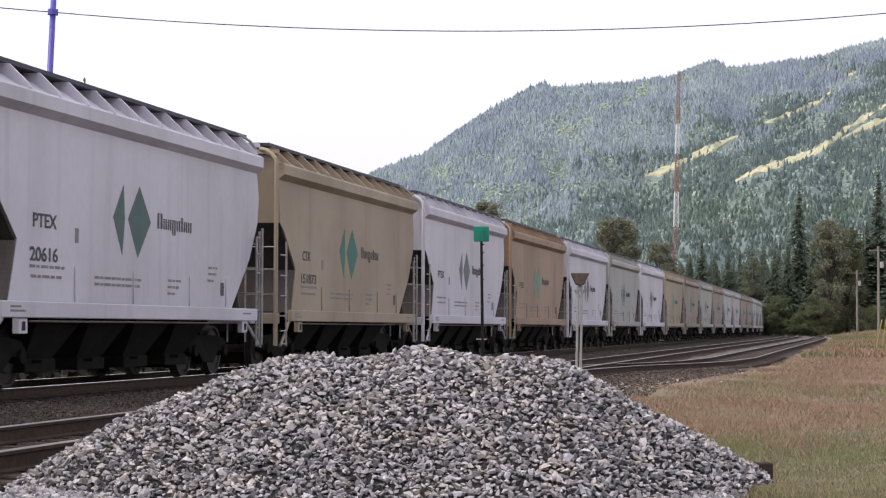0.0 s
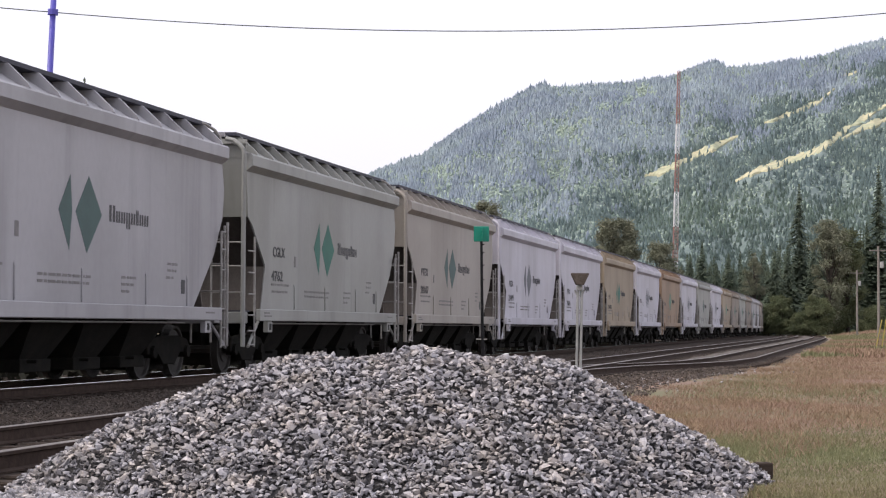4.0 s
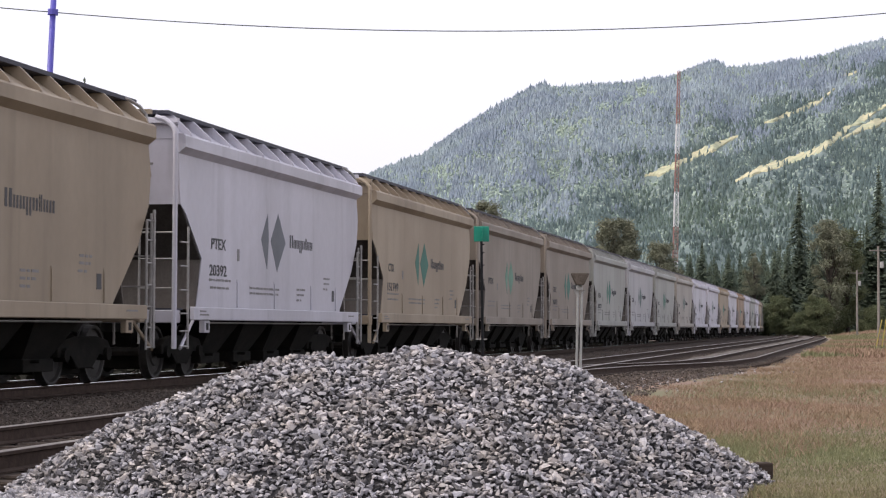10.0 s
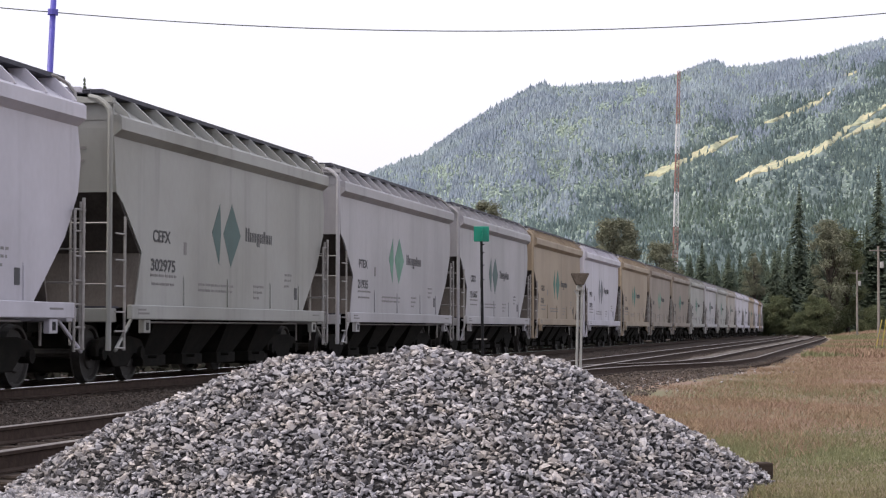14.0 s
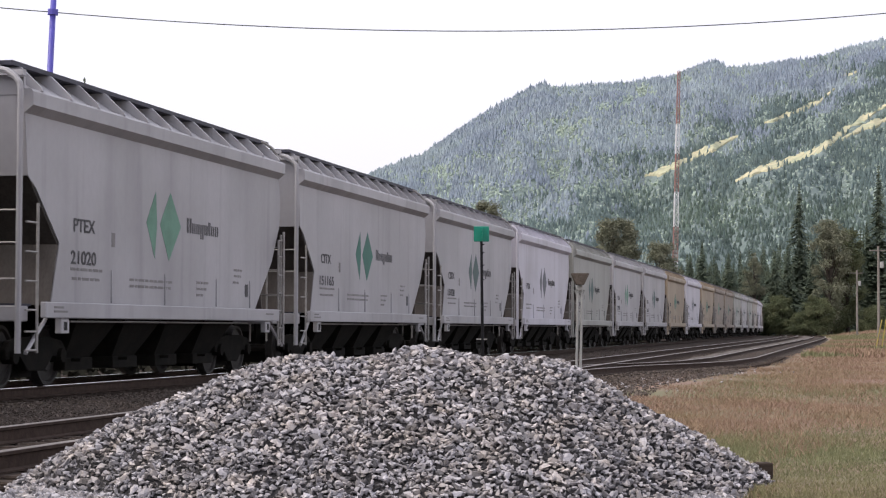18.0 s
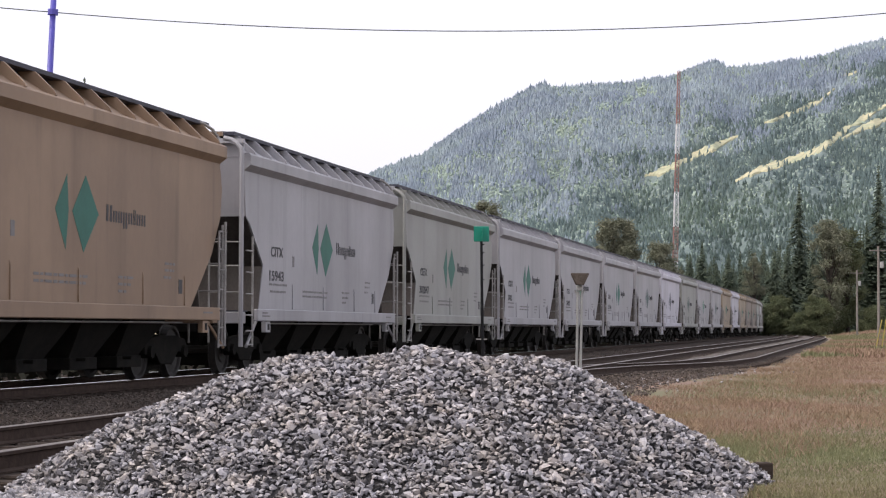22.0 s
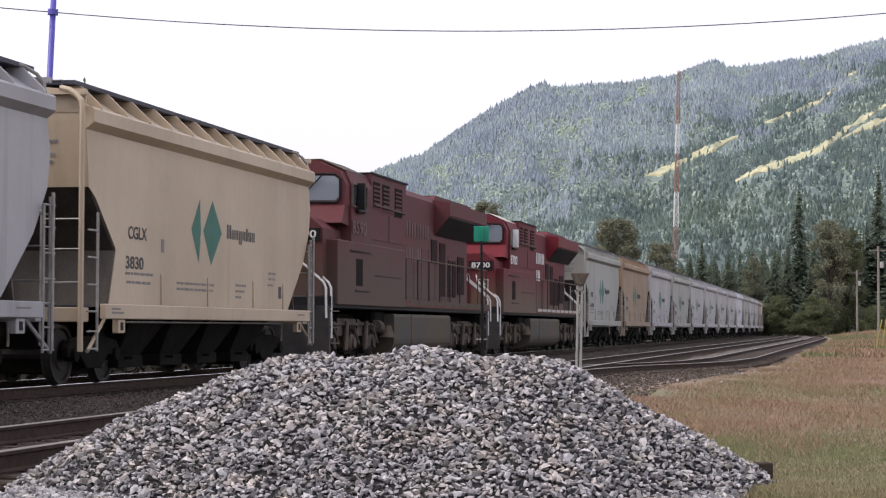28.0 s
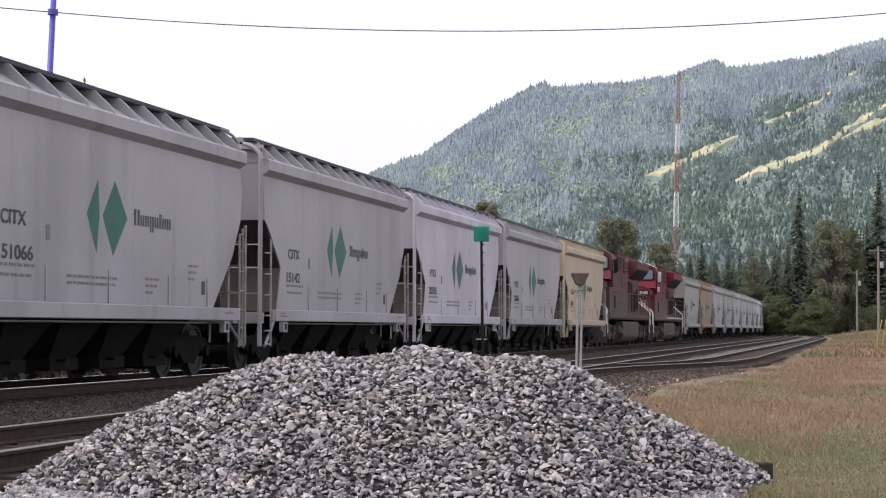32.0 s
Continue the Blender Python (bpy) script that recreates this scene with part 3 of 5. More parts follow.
    prism(roof, [(-1.51, 4.085), (-1.06, 4.38), (-0.6, 4.43), (0.6, 4.43), (1.06, 4.38), (1.51, 4.085), (1.5, 4.02), (-1.5, 4.02)], -e, e, "x")
    part("roof", roof, P, car)
    for s in (-1, 1):
        part("running_board", box(B(), -e + 0.1, e + 0.08, *sorted((s * 0.6, s * 1.24)), 4.455, 4.52), GRATE, car)
        for i in range(12 if s < 0 else 0):
            x = -e + 0.35 + i * (2 * e - 0.7) / 11
            part("gusset", prism(B(), [(s * 1.6, 4.1), (s * 1.57, 4.16), (s * 1.26, 4.452), (s * 1.0, 4.452), (s * 1.05, 4.375), (s * 1.5, 4.08)], x - 0.03, x + 0.03, "x"), P, car)
    part("hatch_cover", bevelled(box(B(), -e + 0.7, e - 0.7, -0.42, 0.42, 4.43, 4.5), 0.03), P, car)
    # hopper bays and gates
    for x in (-3.0, -1.0, 1.0, 3.0):
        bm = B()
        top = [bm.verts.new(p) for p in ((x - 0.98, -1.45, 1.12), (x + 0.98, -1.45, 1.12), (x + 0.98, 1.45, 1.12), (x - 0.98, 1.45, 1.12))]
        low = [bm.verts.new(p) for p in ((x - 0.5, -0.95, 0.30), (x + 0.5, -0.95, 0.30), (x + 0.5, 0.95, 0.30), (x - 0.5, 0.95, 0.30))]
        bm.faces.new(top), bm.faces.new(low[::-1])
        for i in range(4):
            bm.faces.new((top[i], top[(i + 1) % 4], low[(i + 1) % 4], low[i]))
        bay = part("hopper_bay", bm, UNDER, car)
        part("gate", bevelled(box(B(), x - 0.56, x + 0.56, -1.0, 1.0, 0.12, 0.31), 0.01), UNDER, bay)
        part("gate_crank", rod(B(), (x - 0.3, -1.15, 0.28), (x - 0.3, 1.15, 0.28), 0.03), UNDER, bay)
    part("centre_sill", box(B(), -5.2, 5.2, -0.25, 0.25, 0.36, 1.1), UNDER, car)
    part("brake_pipe", rod(B(), (-4.4, -1.42, 0.865), (4.4, -1.42, 0.865), 0.017), LADDER, car)
    wheel = wheel_mesh(0.457)
    for x in (-4.72, 4.72):
        build_hopper_bogie(car, x, wheel)
    # logo, name bar and small print, both sides
    for s in (-1,):
        y = s * (SIDE + 0.009)
        f = lambda pts: prism(B(), [(-s * (px + (0.22 if -2 < px < 1 else 0.0)), pz) for px, pz in pts], y - 0.002, y + 0.002)
        part("logo_diamond", f([(-0.93, 2.5), (-0.42, 3.06), (0.12, 2.5), (-0.48, 1.9)]), LOGO["green"], car)
        part("logo_wing", f([(-1.58, 2.5), (-1.14, 3.03), (-1.07, 2.5), (-1.17, 1.92)]), LOGO["green"], car)
        bm = B()
        x = 0.66
        for w, lo, hi in ((0.24, 2.42, 2.68), (0.17, 2.42, 2.60), (0.17, 2.42, 2.60), (0.17, 2.34, 2.60), (0.18, 2.42, 2.60), (0.10, 2.42, 2.66), (0.17, 2.42, 2.60), (0.18, 2.42, 2.60)):
            for a, b in ((x, x + w * 0.36), (x + w * 0.62, x + w)):
                box(bm, *sorted((-s * a, -s * b)), y - 0.002, y + 0.002, lo, hi)
            x += w + 0.05
        tagged(part("name_bar", bm, INK, car), kind="stuff")
        bm = B()
        for x0, x1, z in ((-4.55, -3.2, 1.62), (-4.5, -3.4, 1.48), (-2.1, 0.0, 1.52), (-2.1, -0.15, 1.42), (1.2, 1.85, 1.55), (1.2, 1.75, 1.44), (1.2, 1.6, 1.33), (3.35, 3.85, 1.83), (3.35, 3.8, 1.72), (3.3, 3.7, 1.6)):
            x, k = x0, 0
            while x < x1 - 0.05:
                w = min((0.19, 0.11, 0.26, 0.15)[k % 4], x1 - x)
                prism(bm, [(-s * x, z), (-s * (x + w), z), (-s * (x + w), z + 0.042), (-s * x, z + 0.042)], y - 0.002, y + 0.002)
                x, k = x + w + 0.05, k + 1
        for x0, x1, z in ((-5.55, -5.2, 1.05), (-5.55, -5.05, 0.99), (4.9, 5.4, 1.03)):
            box(bm, x0, x1, s * 1.646 - 0.003, s * 1.646 + 0.003, z, z + 0.03)
        tagged(part("small_print", bm, INK_SOFT, car), kind="stuff")
        part("data_panel", f([(4.05, 1.36), (4.24, 1.36), (4.24, 1.60), (4.05, 1.60)]), INK, car)
        part("test_stencil", f([(-2.9, 2.03), (-2.76, 2.03), (-2.76, 2.25), (-2.9, 2.25)]), INK_SOFT, car)
    bm = B()
    for w, z in ((0.18, 3.87), (0.25, 3.77), (0.25, 3.67), (0.62, 3.57), (0.4, 3.47), (0.58, 3.37), (0.52, 3.26)):
        xe = -e + 0.02 + (3.9 - z) * 0.13
        box(bm, xe - 0.012, xe - 0.004, -0.38 - w, -0.38, z, z + 0.045)
    tagged(part("end_print", bm, INK_SOFT, car), kind="stuff")
    return car


PAINTED = ("side_sheet", "top_chord", "side_sill", "jacking_lug", "corner_post", "brace", "end_beam", "roof", "gusset", "hatch_cover", "rib", "end_sheet", "end_sill")
LOOKS = {
    "white": "lilac-white covered potash hopper car with {} diamond logo",
    "grey": "pale grey covered potash hopper car with {} diamond logo",
    "green_grey": "greenish grey covered potash hopper car with {} diamond logo",
    "beige": "dusty beige covered potash hopper car with {} diamond logo",
    "pale_beige": "pale beige covered potash hopper car with {} diamond logo",
    "tan": "dusty tan covered potash hopper car with {} diamond logo",
    "orange": "orange-tan weathered covered hopper car with {} diamond logo",
    "cream": "cream covered potash hopper car with {} diamond logo",
}
LOGO_WORD = {"green": "green", "dark": "dark green", "slate": "slate grey", "mint": "faded mint"}

# place of the rear corner post at 24 s (metres along the line), paint, logo, marks and number
HOPPERS = [
    (5.30, "green_grey", "green", "CITX", "151064"), (19.32, "orange", "green", "PTEX", "20817"), (33.34, "grey", "green", "CITX", "15943"), (47.36, "green_grey", "green", "CEFX", "302847"),
    (61.38, "grey", "green", "CGLX", "3765"), (75.40, "grey", "mint", "PTEX", "21020"), (89.42, "grey", "green", "CITX", "151165"), (103.44, "grey", "dark", "CITX", "15028"),
    (117.46, "white", "slate", "PTEX", ""), (131.48, "green_grey", "dark", "CEFX", "302975"), (145.50, "grey", "mint", "PTEX", "21935"), (159.52, "grey", "dark", "CITX", "151567"),
    (173.54, "tan", "green", "CGLX", "4767"), (187.56, "white", "slate", "PTEX", "20392"), (201.58, "tan", "green", "CTX", "151749"), (215.60, "beige", "mint", "PTEX", ""),
    (229.62, "beige", "green", "CEFX", "302473"), (243.64, "green_grey", "green", "CEFX", "302537"), (257.66, "grey", "dark", "CITX", ""), (271.68, "green_grey", "green", "CGLX", "4762"),
    (285.70, "pale_beige", "dark", "PTEX", "20107"), (299.72, "white", "slate", "PTEX", "21099"), (313.74, "white", "dark", "PTEX", "20616"), (327.76, "tan", "green", "CTX", "151873"),
    (341.78, "white", "slate", "PTEX", ""), (355.80, "orange", "mint", "PTEX", ""), (369.82, "white", "slate", "", ""), (383.84, "green_grey", "dark", "", ""),
    (397.86, "white", "slate", "", ""), (411.88, "tan", "mint", "", ""), (425.90, "beige", "green", "", ""), (439.92, "green_grey", "green", "", ""),
    (453.94, "beige", "dark", "", ""), (467.96, "grey", "green", "", ""), (481.98, "grey", "green", "", ""), (496.00, "beige", "green", "", ""),
    (510.02, "beige", "green", "", ""), (524.04, "grey", "green", "", ""), (538.06, "green_grey", "green", "", ""), (552.08, "grey", "green", "", ""), (566.10, "beige", "green", "", ""),
    (580.12, "beige", "green", "", ""), (594.14, "grey", "green", "", ""),
    (-52.27, "cream", "green", "CGLX", "3830"), (-66.29, "grey", "green", "PTEX", "21866"), (-80.31, "white", "dark", "PTEX", "20765"), (-94.33, "grey", "green", "CITX", "15142"),
    (-108.35, "grey", "green", "CITX", "151066"), (-122.37, "white", "slate", "PTEX", ""),
]
LOCOS = [(5.3 - 11.67, "8700"), (5.3 - 11.67 - 21.8, "8590")]
MOVING = []


def dress(car, paint, logo, mark, number):
    for o in car.children_recursive:
        base = o.name.split(".")[0]
        mat = PAINT[paint] if base in PAINTED else LOGO[logo] if base.startswith("logo_") else None
        if mat is not None:
            o.material_slots[0].link = "OBJECT"
            o.material_slots[0].material = mat
    car["label"] = LOOKS[paint].format(LOGO_WORD[logo])
    y = -(SIDE + 0.012)
    if mark:
        part("reporting_mark", LETTERS[mark], INK, car, "black lettering", pose(-4.45, y, 2.2, 90))
    if number == "151064":
        part("end_number", LETTERS[number], INK, car, "black lettering", pose(-HALF - 0.004, -0.42, 4.05, 90, 0, -90) @ Matrix.Diagonal((0.42, 0.5, 1, 1)))
    if number:
        part("car_number", LETTERS[number], INK, car, "black lettering", pose(-4.55, y, 1.72, 90))


def build_loco():
    """A heavy diesel locomotive, its cab to the rear; x forward, the near side at -y."""
    lo = empty("locomotive", "weathered red diesel locomotive with white lettering", "locomotive", "locomotives of the train")
    # deck, sill stripe, fuel tank, pilots
    part("underframe", bevelled(box(B(), -9.6, 10.0, -1.45, 1.45, 1.22, 1.5), 0.02), BLACK, lo)
    for s in (-1, 1):
        part("deck_edge", box(B(), -2.3, 9.98, s * 1.475 - 0.02, s * 1.475 + 0.02, 1.33, 1.52), DUSTY_RED, lo)
        for i in range(10):
            x0 = -1.75 + i * 1.17
            part("stripe", box(B(), x0, x0 + 0.98, s * 1.498 - 0.002, s * 1.498 + 0.002, 1.40, 1.50), SILL_WHITE, lo)
    tank = part("fuel_tank", prism(B(), [(q * sx, z) for sx, rows in ((1, ((1.44, 1.14), (1.48, 1.12), (1.5, 1.06), (1.5, 0.5), (1.485, 0.38), (1.44, 0.27), (1.37, 0.18), (1.27, 0.12), (1.12, 0.08))), (-1, ((1.12, 0.08), (1.27, 0.12), (1.37, 0.18), (1.44, 0.27), (1.485, 0.38), (1.5, 0.5), (1.5, 1.06), (1.48, 1.12), (1.44, 1.14)))) for q, z in rows], -3.5, 3.7, "x"), TANK, lo, "dusty grey fuel tank")
    part("tank_joint", box(B(), -1.5, -1.44, -1.508, -1.49, 0.36, 1.12), BOGIE, tank)
    for d, x in ((-1, -9.75), (1, 10.1)):
        part("pilot", prism(B(), [(x - d * 0.3, -1.42), (x - d * 0.05, -1.45), (x + d * 0.42, -0.25), (x + d * 0.42, 0.25), (x - d * 0.05, 1.45), (x - d * 0.3, 1.42)], 0.1, 1.28, "z"), PILOT, lo, "dark dusty plough-shaped pilot")
        part("coupler", bevelled(box(B(), *sorted((x, x + d * 0.8)), -0.13, 0.13, 0.72, 0.98), 0.03), UNDER, lo)
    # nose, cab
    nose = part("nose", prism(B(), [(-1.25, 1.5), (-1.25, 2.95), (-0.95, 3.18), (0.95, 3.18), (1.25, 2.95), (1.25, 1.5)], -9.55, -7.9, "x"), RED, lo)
    part("nose_door", bevelled(box(B(), -9.575, -9.55, -0.45, 0.25, 1.6, 2.85), 0.008), RED_CLEAN, nose)
    crest = part("crest", box(B(), -9.564, -9.551, -1.06, -0.72, 2.03, 2.37), SILL_WHITE, nose, "white crest panel with a cross")
    part("crest_field", box(B(), -9.57, -9.565, -1.03, -0.75, 2.06, 2.34), TANK, crest)
    bm = box(B(), -9.576, -9.571, -0.92, -0.86, 2.09, 2.31)
    box(bm, -9.576, -9.571, -1.0, -0.9205, 2.17, 2.23)
    box(bm, -9.576, -9.571, -0.8595, -0.78, 2.17, 2.23)
    part("cross", bm, SILL_WHITE, crest)
    part("number_board", box(B(), -9.58, -9.552, -1.2, -0.4, 2.66, 2.94), BLACK, nose)
    for z in (2.75, 3.0):
        lens = part("headlight", rod(B(), (-9.62, 0.55, z), (-9.54, 0.55, z), 0.11, 14), LAMP, nose)
        part("bezel", rod(B(), (-9.6, 0.55, z), (-9.545, 0.55, z), 0.14, 14), BLACK, lens)
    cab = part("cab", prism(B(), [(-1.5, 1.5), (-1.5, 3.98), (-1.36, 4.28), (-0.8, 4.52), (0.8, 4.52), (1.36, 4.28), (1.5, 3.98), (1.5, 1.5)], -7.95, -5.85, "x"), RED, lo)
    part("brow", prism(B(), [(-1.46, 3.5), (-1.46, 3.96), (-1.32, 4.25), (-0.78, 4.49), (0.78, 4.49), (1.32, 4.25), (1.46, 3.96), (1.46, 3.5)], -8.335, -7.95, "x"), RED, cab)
    part("brow_chamfer", prism(B(), [(-8.335, 3.5), (-7.95, 3.5), (-7.95, 3.05), (-8.62, 3.1)], -1.44, 1.44), RED_CLEAN, cab)
    for s in (-1, 1):
        pane = part("windshield", prism(B(), [(s * 0.1, 3.62), (s * 1.22, 3.6), (s * 1.3, 3.68), (s * 1.3, 4.06), (s * 1.2, 4.14), (s * 0.12, 4.16)], -8.352, -8.338, "x"), SHIELD, cab, "windshield with the sky reflection in its colour")
        part("frame", pipe(B(), [(-8.35, s * 0.06, 3.58), (-8.35, s * 1.27, 3.56), (-8.35, s * 1.34, 3.66), (-8.35, s * 1.34, 4.08), (-8.35, s * 1.22, 4.18), (-8.35, s * 0.06, 4.2), (-8.35, s * 0.06, 3.58)], 0.028), BLACK, pane)
        part("wiper", rod(B(), (-8.38, s * 0.95, 4.2), (-8.38, s * 0.6, 3.85), 0.014), BLACK, pane)
        win = part("side_window", box(B(), -7.88, -6.5, s * 1.503 - 0.004, s * 1.503 + 0.004, 3.5, 4.0), GLASS, cab, "sliding side window")
        part("frame", pipe(B(), [(-7.88, s * 1.51, 3.5), (-6.5, s * 1.51, 3.5), (-6.5, s * 1.51, 4.0), (-7.88, s * 1.51, 4.0), (-7.88, s * 1.51, 3.5)], 0.022), DUST, win)
        part("sash", rod(B(), (-7.05, s * 1.51, 3.5), (-7.05, s * 1.51, 4.0), 0.02), DUST, win)
        part("wind_deflector", box(B(), -7.5, -7.36, *sorted((s * 1.52, s * 1.7)), 3.45, 4.03), WHITE, cab, "white wind deflector")
        part("armrest", bevelled(box(B(), -7.6, -6.9, *sorted((s * 1.51, s * 1.6)), 3.38, 3.45), 0.02), BLACK, cab)
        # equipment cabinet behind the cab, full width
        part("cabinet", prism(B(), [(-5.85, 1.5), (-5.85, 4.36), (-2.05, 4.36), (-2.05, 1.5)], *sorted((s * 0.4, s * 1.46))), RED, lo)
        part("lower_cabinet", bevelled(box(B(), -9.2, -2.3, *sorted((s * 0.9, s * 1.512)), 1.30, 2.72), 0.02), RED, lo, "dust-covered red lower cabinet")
        part("cabinet_line", box(B(), -5.65, -2.8, s * 1.517 - 0.004, s * 1.517 + 0.004, 2.0, 2.03), BLACK, lo)
        part("cab_door", box(B(), -7.5, -6.9, s * 1.517 - 0.004, s * 1.517 + 0.004, 1.75, 2.35), UNDER, lo)
        part("door_ledge", box(B(), -8.1, -6.1, s * 1.525 - 0.012, s * 1.525 + 0.012, 2.5, 2.53), BLACK, lo)
        part("step_ledge", box(B(), -7.6, -6.25, s * 1.525 - 0.012, s * 1.525 + 0.012, 1.62, 1.65), BLACK, lo)
        for x0 in (-5.7, -4.7, -3.35):
            lou = part("louvre", box(B(), x0, x0 + (0.75 if x0 < -4 else 0.85), s * 1.463 - 0.004, s * 1.463 + 0.004, 3.62 if x0 < -4 else 3.2, 4.2), UNDER, lo)
            for k in range(5):
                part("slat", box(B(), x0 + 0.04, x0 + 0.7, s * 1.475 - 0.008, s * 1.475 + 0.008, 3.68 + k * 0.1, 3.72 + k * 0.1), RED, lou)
        for x0, x1 in ((-5.75, -4.1), (-4.0, -2.45)):
            part("access_door", bevelled(box(B(), x0, x1, *sorted((s * 1.461, s * 1.475)), 2.85, 3.5), 0.008), RED, lo)
        part("grab_bar", pipe(B(), [(-5.85, s * 1.46, 3.62), (-5.85, s * 1.56, 3.64), (-2.5, s * 1.56, 3.62), (-2.5, s * 1.46, 3.6)], 0.022), DUST, lo)
        # engine hood doors, conduit, radiator wing, screens
        for i in range(9):
            x0 = -1.6 + i * 0.95
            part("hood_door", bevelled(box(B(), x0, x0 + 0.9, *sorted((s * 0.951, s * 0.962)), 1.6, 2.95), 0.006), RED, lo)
        part("conduit", pipe(B(), [(-2.02, s * 1.2, 4.3), (-1.5, s * 1.0, 3.2), (-0.7, s * 1.0, 3.15), (-0.65, s * 1.0, 2.5)], 0.025), BLACK, lo)
        part("radiator_wing", prism(B(), [(s * 0.9, 4.36), (s * 1.42, 4.30), (s * 1.42, 3.93), (s * 0.97, 3.4)], 4.0, 9.94, "x"), RED_CLEAN, lo, "flared red radiator wing")
        # black sheet paints in the shade under the wing, where the screens sit
        part("wing_shadow_screen", prism(B(), [(s * 1.4, 3.902), (s * 0.985, 3.413), (s * 0.985, 3.385), (s * 1.4, 3.874)], 4.1, 9.85, "x"), BLACK, lo)
        for x0, x1, z0, z1 in ((3.5, 4.3, 2.6, 3.25), (4.7, 5.5, 1.7, 3.2), (5.9, 6.4, 1.7, 2.75), (6.6, 7.1, 1.7, 2.75), (7.4, 8.4, 1.8, 2.9)):
            part("screen", box(B(), x0, x1, *sorted((s * 0.962, s * 0.98)), z0, z1), SCREEN, lo)
        # walkway handrail and stanchions
        part("handrail", pipe(B(), [(-2.2, s * 1.46, 2.56), (9.6, s * 1.46, 2.56)], 0.022), DUST, lo)
        for i in range(9):
            x = -2.0 + i * 1.45
            part("stanchion", rod(B(), (x, s * 1.46, 1.5), (x, s * 1.46, 2.56), 0.018), PILOT, lo)
        for d, x in ((-1, -9.2), (1, 9.75)):
            for k, low in ((0.3, 0.55), (0.75, 1.0)):
                xr = x + d * k
                part("step_rail", pipe(B(), [(xr, s * 0.72, 2.5), (xr, s * 0.76, 2.3), (xr, s * 1.38, 1.78), (xr, s * 1.44, 1.66), (xr, s * 1.45, low)], 0.027), WHITE, lo, "white step handrail")
            st = part("step_well", prism(B(), [(x - 0.35, 1.45), (x + 0.35, 1.45), (x + 0.35, 0.4), (x - 0.35, 0.4)], *sorted((s * 0.95, s * 1.3))), BLACK, lo)
            for z in (0.42, 0.78, 1.14):
                part("tread", box(B(), x - 0.36, x + 0.36, *sorted((s * 1.1, s * 1.46)), z, z + 0.03), DUST, st)
    # thin white sheet: the sky highlight on the red roof, put into colour
    part("cab_roof", prism(B(), [(-1.35, 4.287), (-0.79, 4.527), (0.79, 4.527), (1.35, 4.287), (1.35, 4.305), (0.79, 4.55), (-0.79, 4.55), (-1.35, 4.305)], -8.0, -5.85, "x"), SILL_WHITE, lo)
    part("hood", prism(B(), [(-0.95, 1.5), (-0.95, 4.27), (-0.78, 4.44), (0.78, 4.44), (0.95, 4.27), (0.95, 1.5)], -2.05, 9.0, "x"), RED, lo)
    part("cabinet_roof", box(B(), -5.87, -1.95, -1.5, 1.5, 4.362, 4.40), BLACK, lo)
    part("exhaust_stack", bevelled(box(B(), -1.6, -0.6, -0.5, 0.5, 4.4, 4.62), 0.03), BLACK, lo)
    part("radiator_roof", prism(B(), [(4.0, 4.3), (4.4, 4.5), (9.9, 4.5), (9.94, 4.3)], -0.9, 0.9), RED_CLEAN, lo)
    part("radiator_grille", box(B(), 4.6, 9.6, -0.85, 0.85, 4.502, 4.53), BLACK, lo)
    part("horn", rod(B(), (-6.2, 0.2, 4.62), (-6.7, 0.2, 4.66), 0.03, 8, 0.09), BLACK, lo)
    part("antenna", bevelled(box(B(), -7.2, -6.9, -0.3, 0.3, 4.55, 4.62), 0.02), BLACK, lo)
    # dark filler boxes added to close the bright gaps between tank and bogies
    for x0, x1 in ((-4.6, -3.45), (3.65, 4.75)):
        part("air_reservoir", bevelled(box(B(), x0, x1, -1.25, 1.25, 0.62, 1.235), 0.08), UNDER, lo)
    part("bell", rod(B(), (-3.75, -1.38, 0.55), (-3.75, -1.38, 0.85), 0.2, 14, 0.09), DUST, lo, "dusty bell")
    # upper works stand a little taller than drawn above
    for o in lo.children_recursive:
        for v in o.data.vertices:
            if v.co.z > 1.5:
                v.co.z = 1.5 + (v.co.z - 1.5) * 1.045
    wheel = wheel_mesh(0.52)
    for x in (-6.95, 7.25):
        bo = part("bogie", bevelled(box(B(), -2.5, 2.5, -0.72, 0.72, 0.3, 1.235), 0.03), UNDER, lo, "dust-covered three-axle bogie", pose(x, 0, RAIL_Z))
        for s in (-1, 1):
            frame_line = [(-2.6, 0.78), (-2.5, 1.0), (-1.3, 1.0), (-1.0, 1.1), (1.0, 1.1), (1.3, 1.0), (2.5, 1.0), (2.6, 0.78)]
            for wx in (1.9, 0.0, -1.9):
                frame_line += [(wx + 0.5, 0.72), (wx + 0.42, 0.42), (wx + 0.3, 0.34), (wx - 0.3, 0.34), (wx - 0.42, 0.42), (wx - 0.5, 0.72)]
            part("side_frame", bevelled(prism(B(), frame_line, s * 1.1 - 0.09, s * 1.1 + 0.09), 0.025), BOGIE, bo)
            for wx in (-1.9, 0.0, 1.9):
                bogie_wheel(bo, wx, s * 0.78, 0.52, wheel)
            if s > 0:
                continue
            part("frame_rib", bevelled(box(B(), -2.4, 2.4, *sorted((s * 1.17, s * 1.24)), 0.93, 1.0), 0.015), BOGIE, bo)
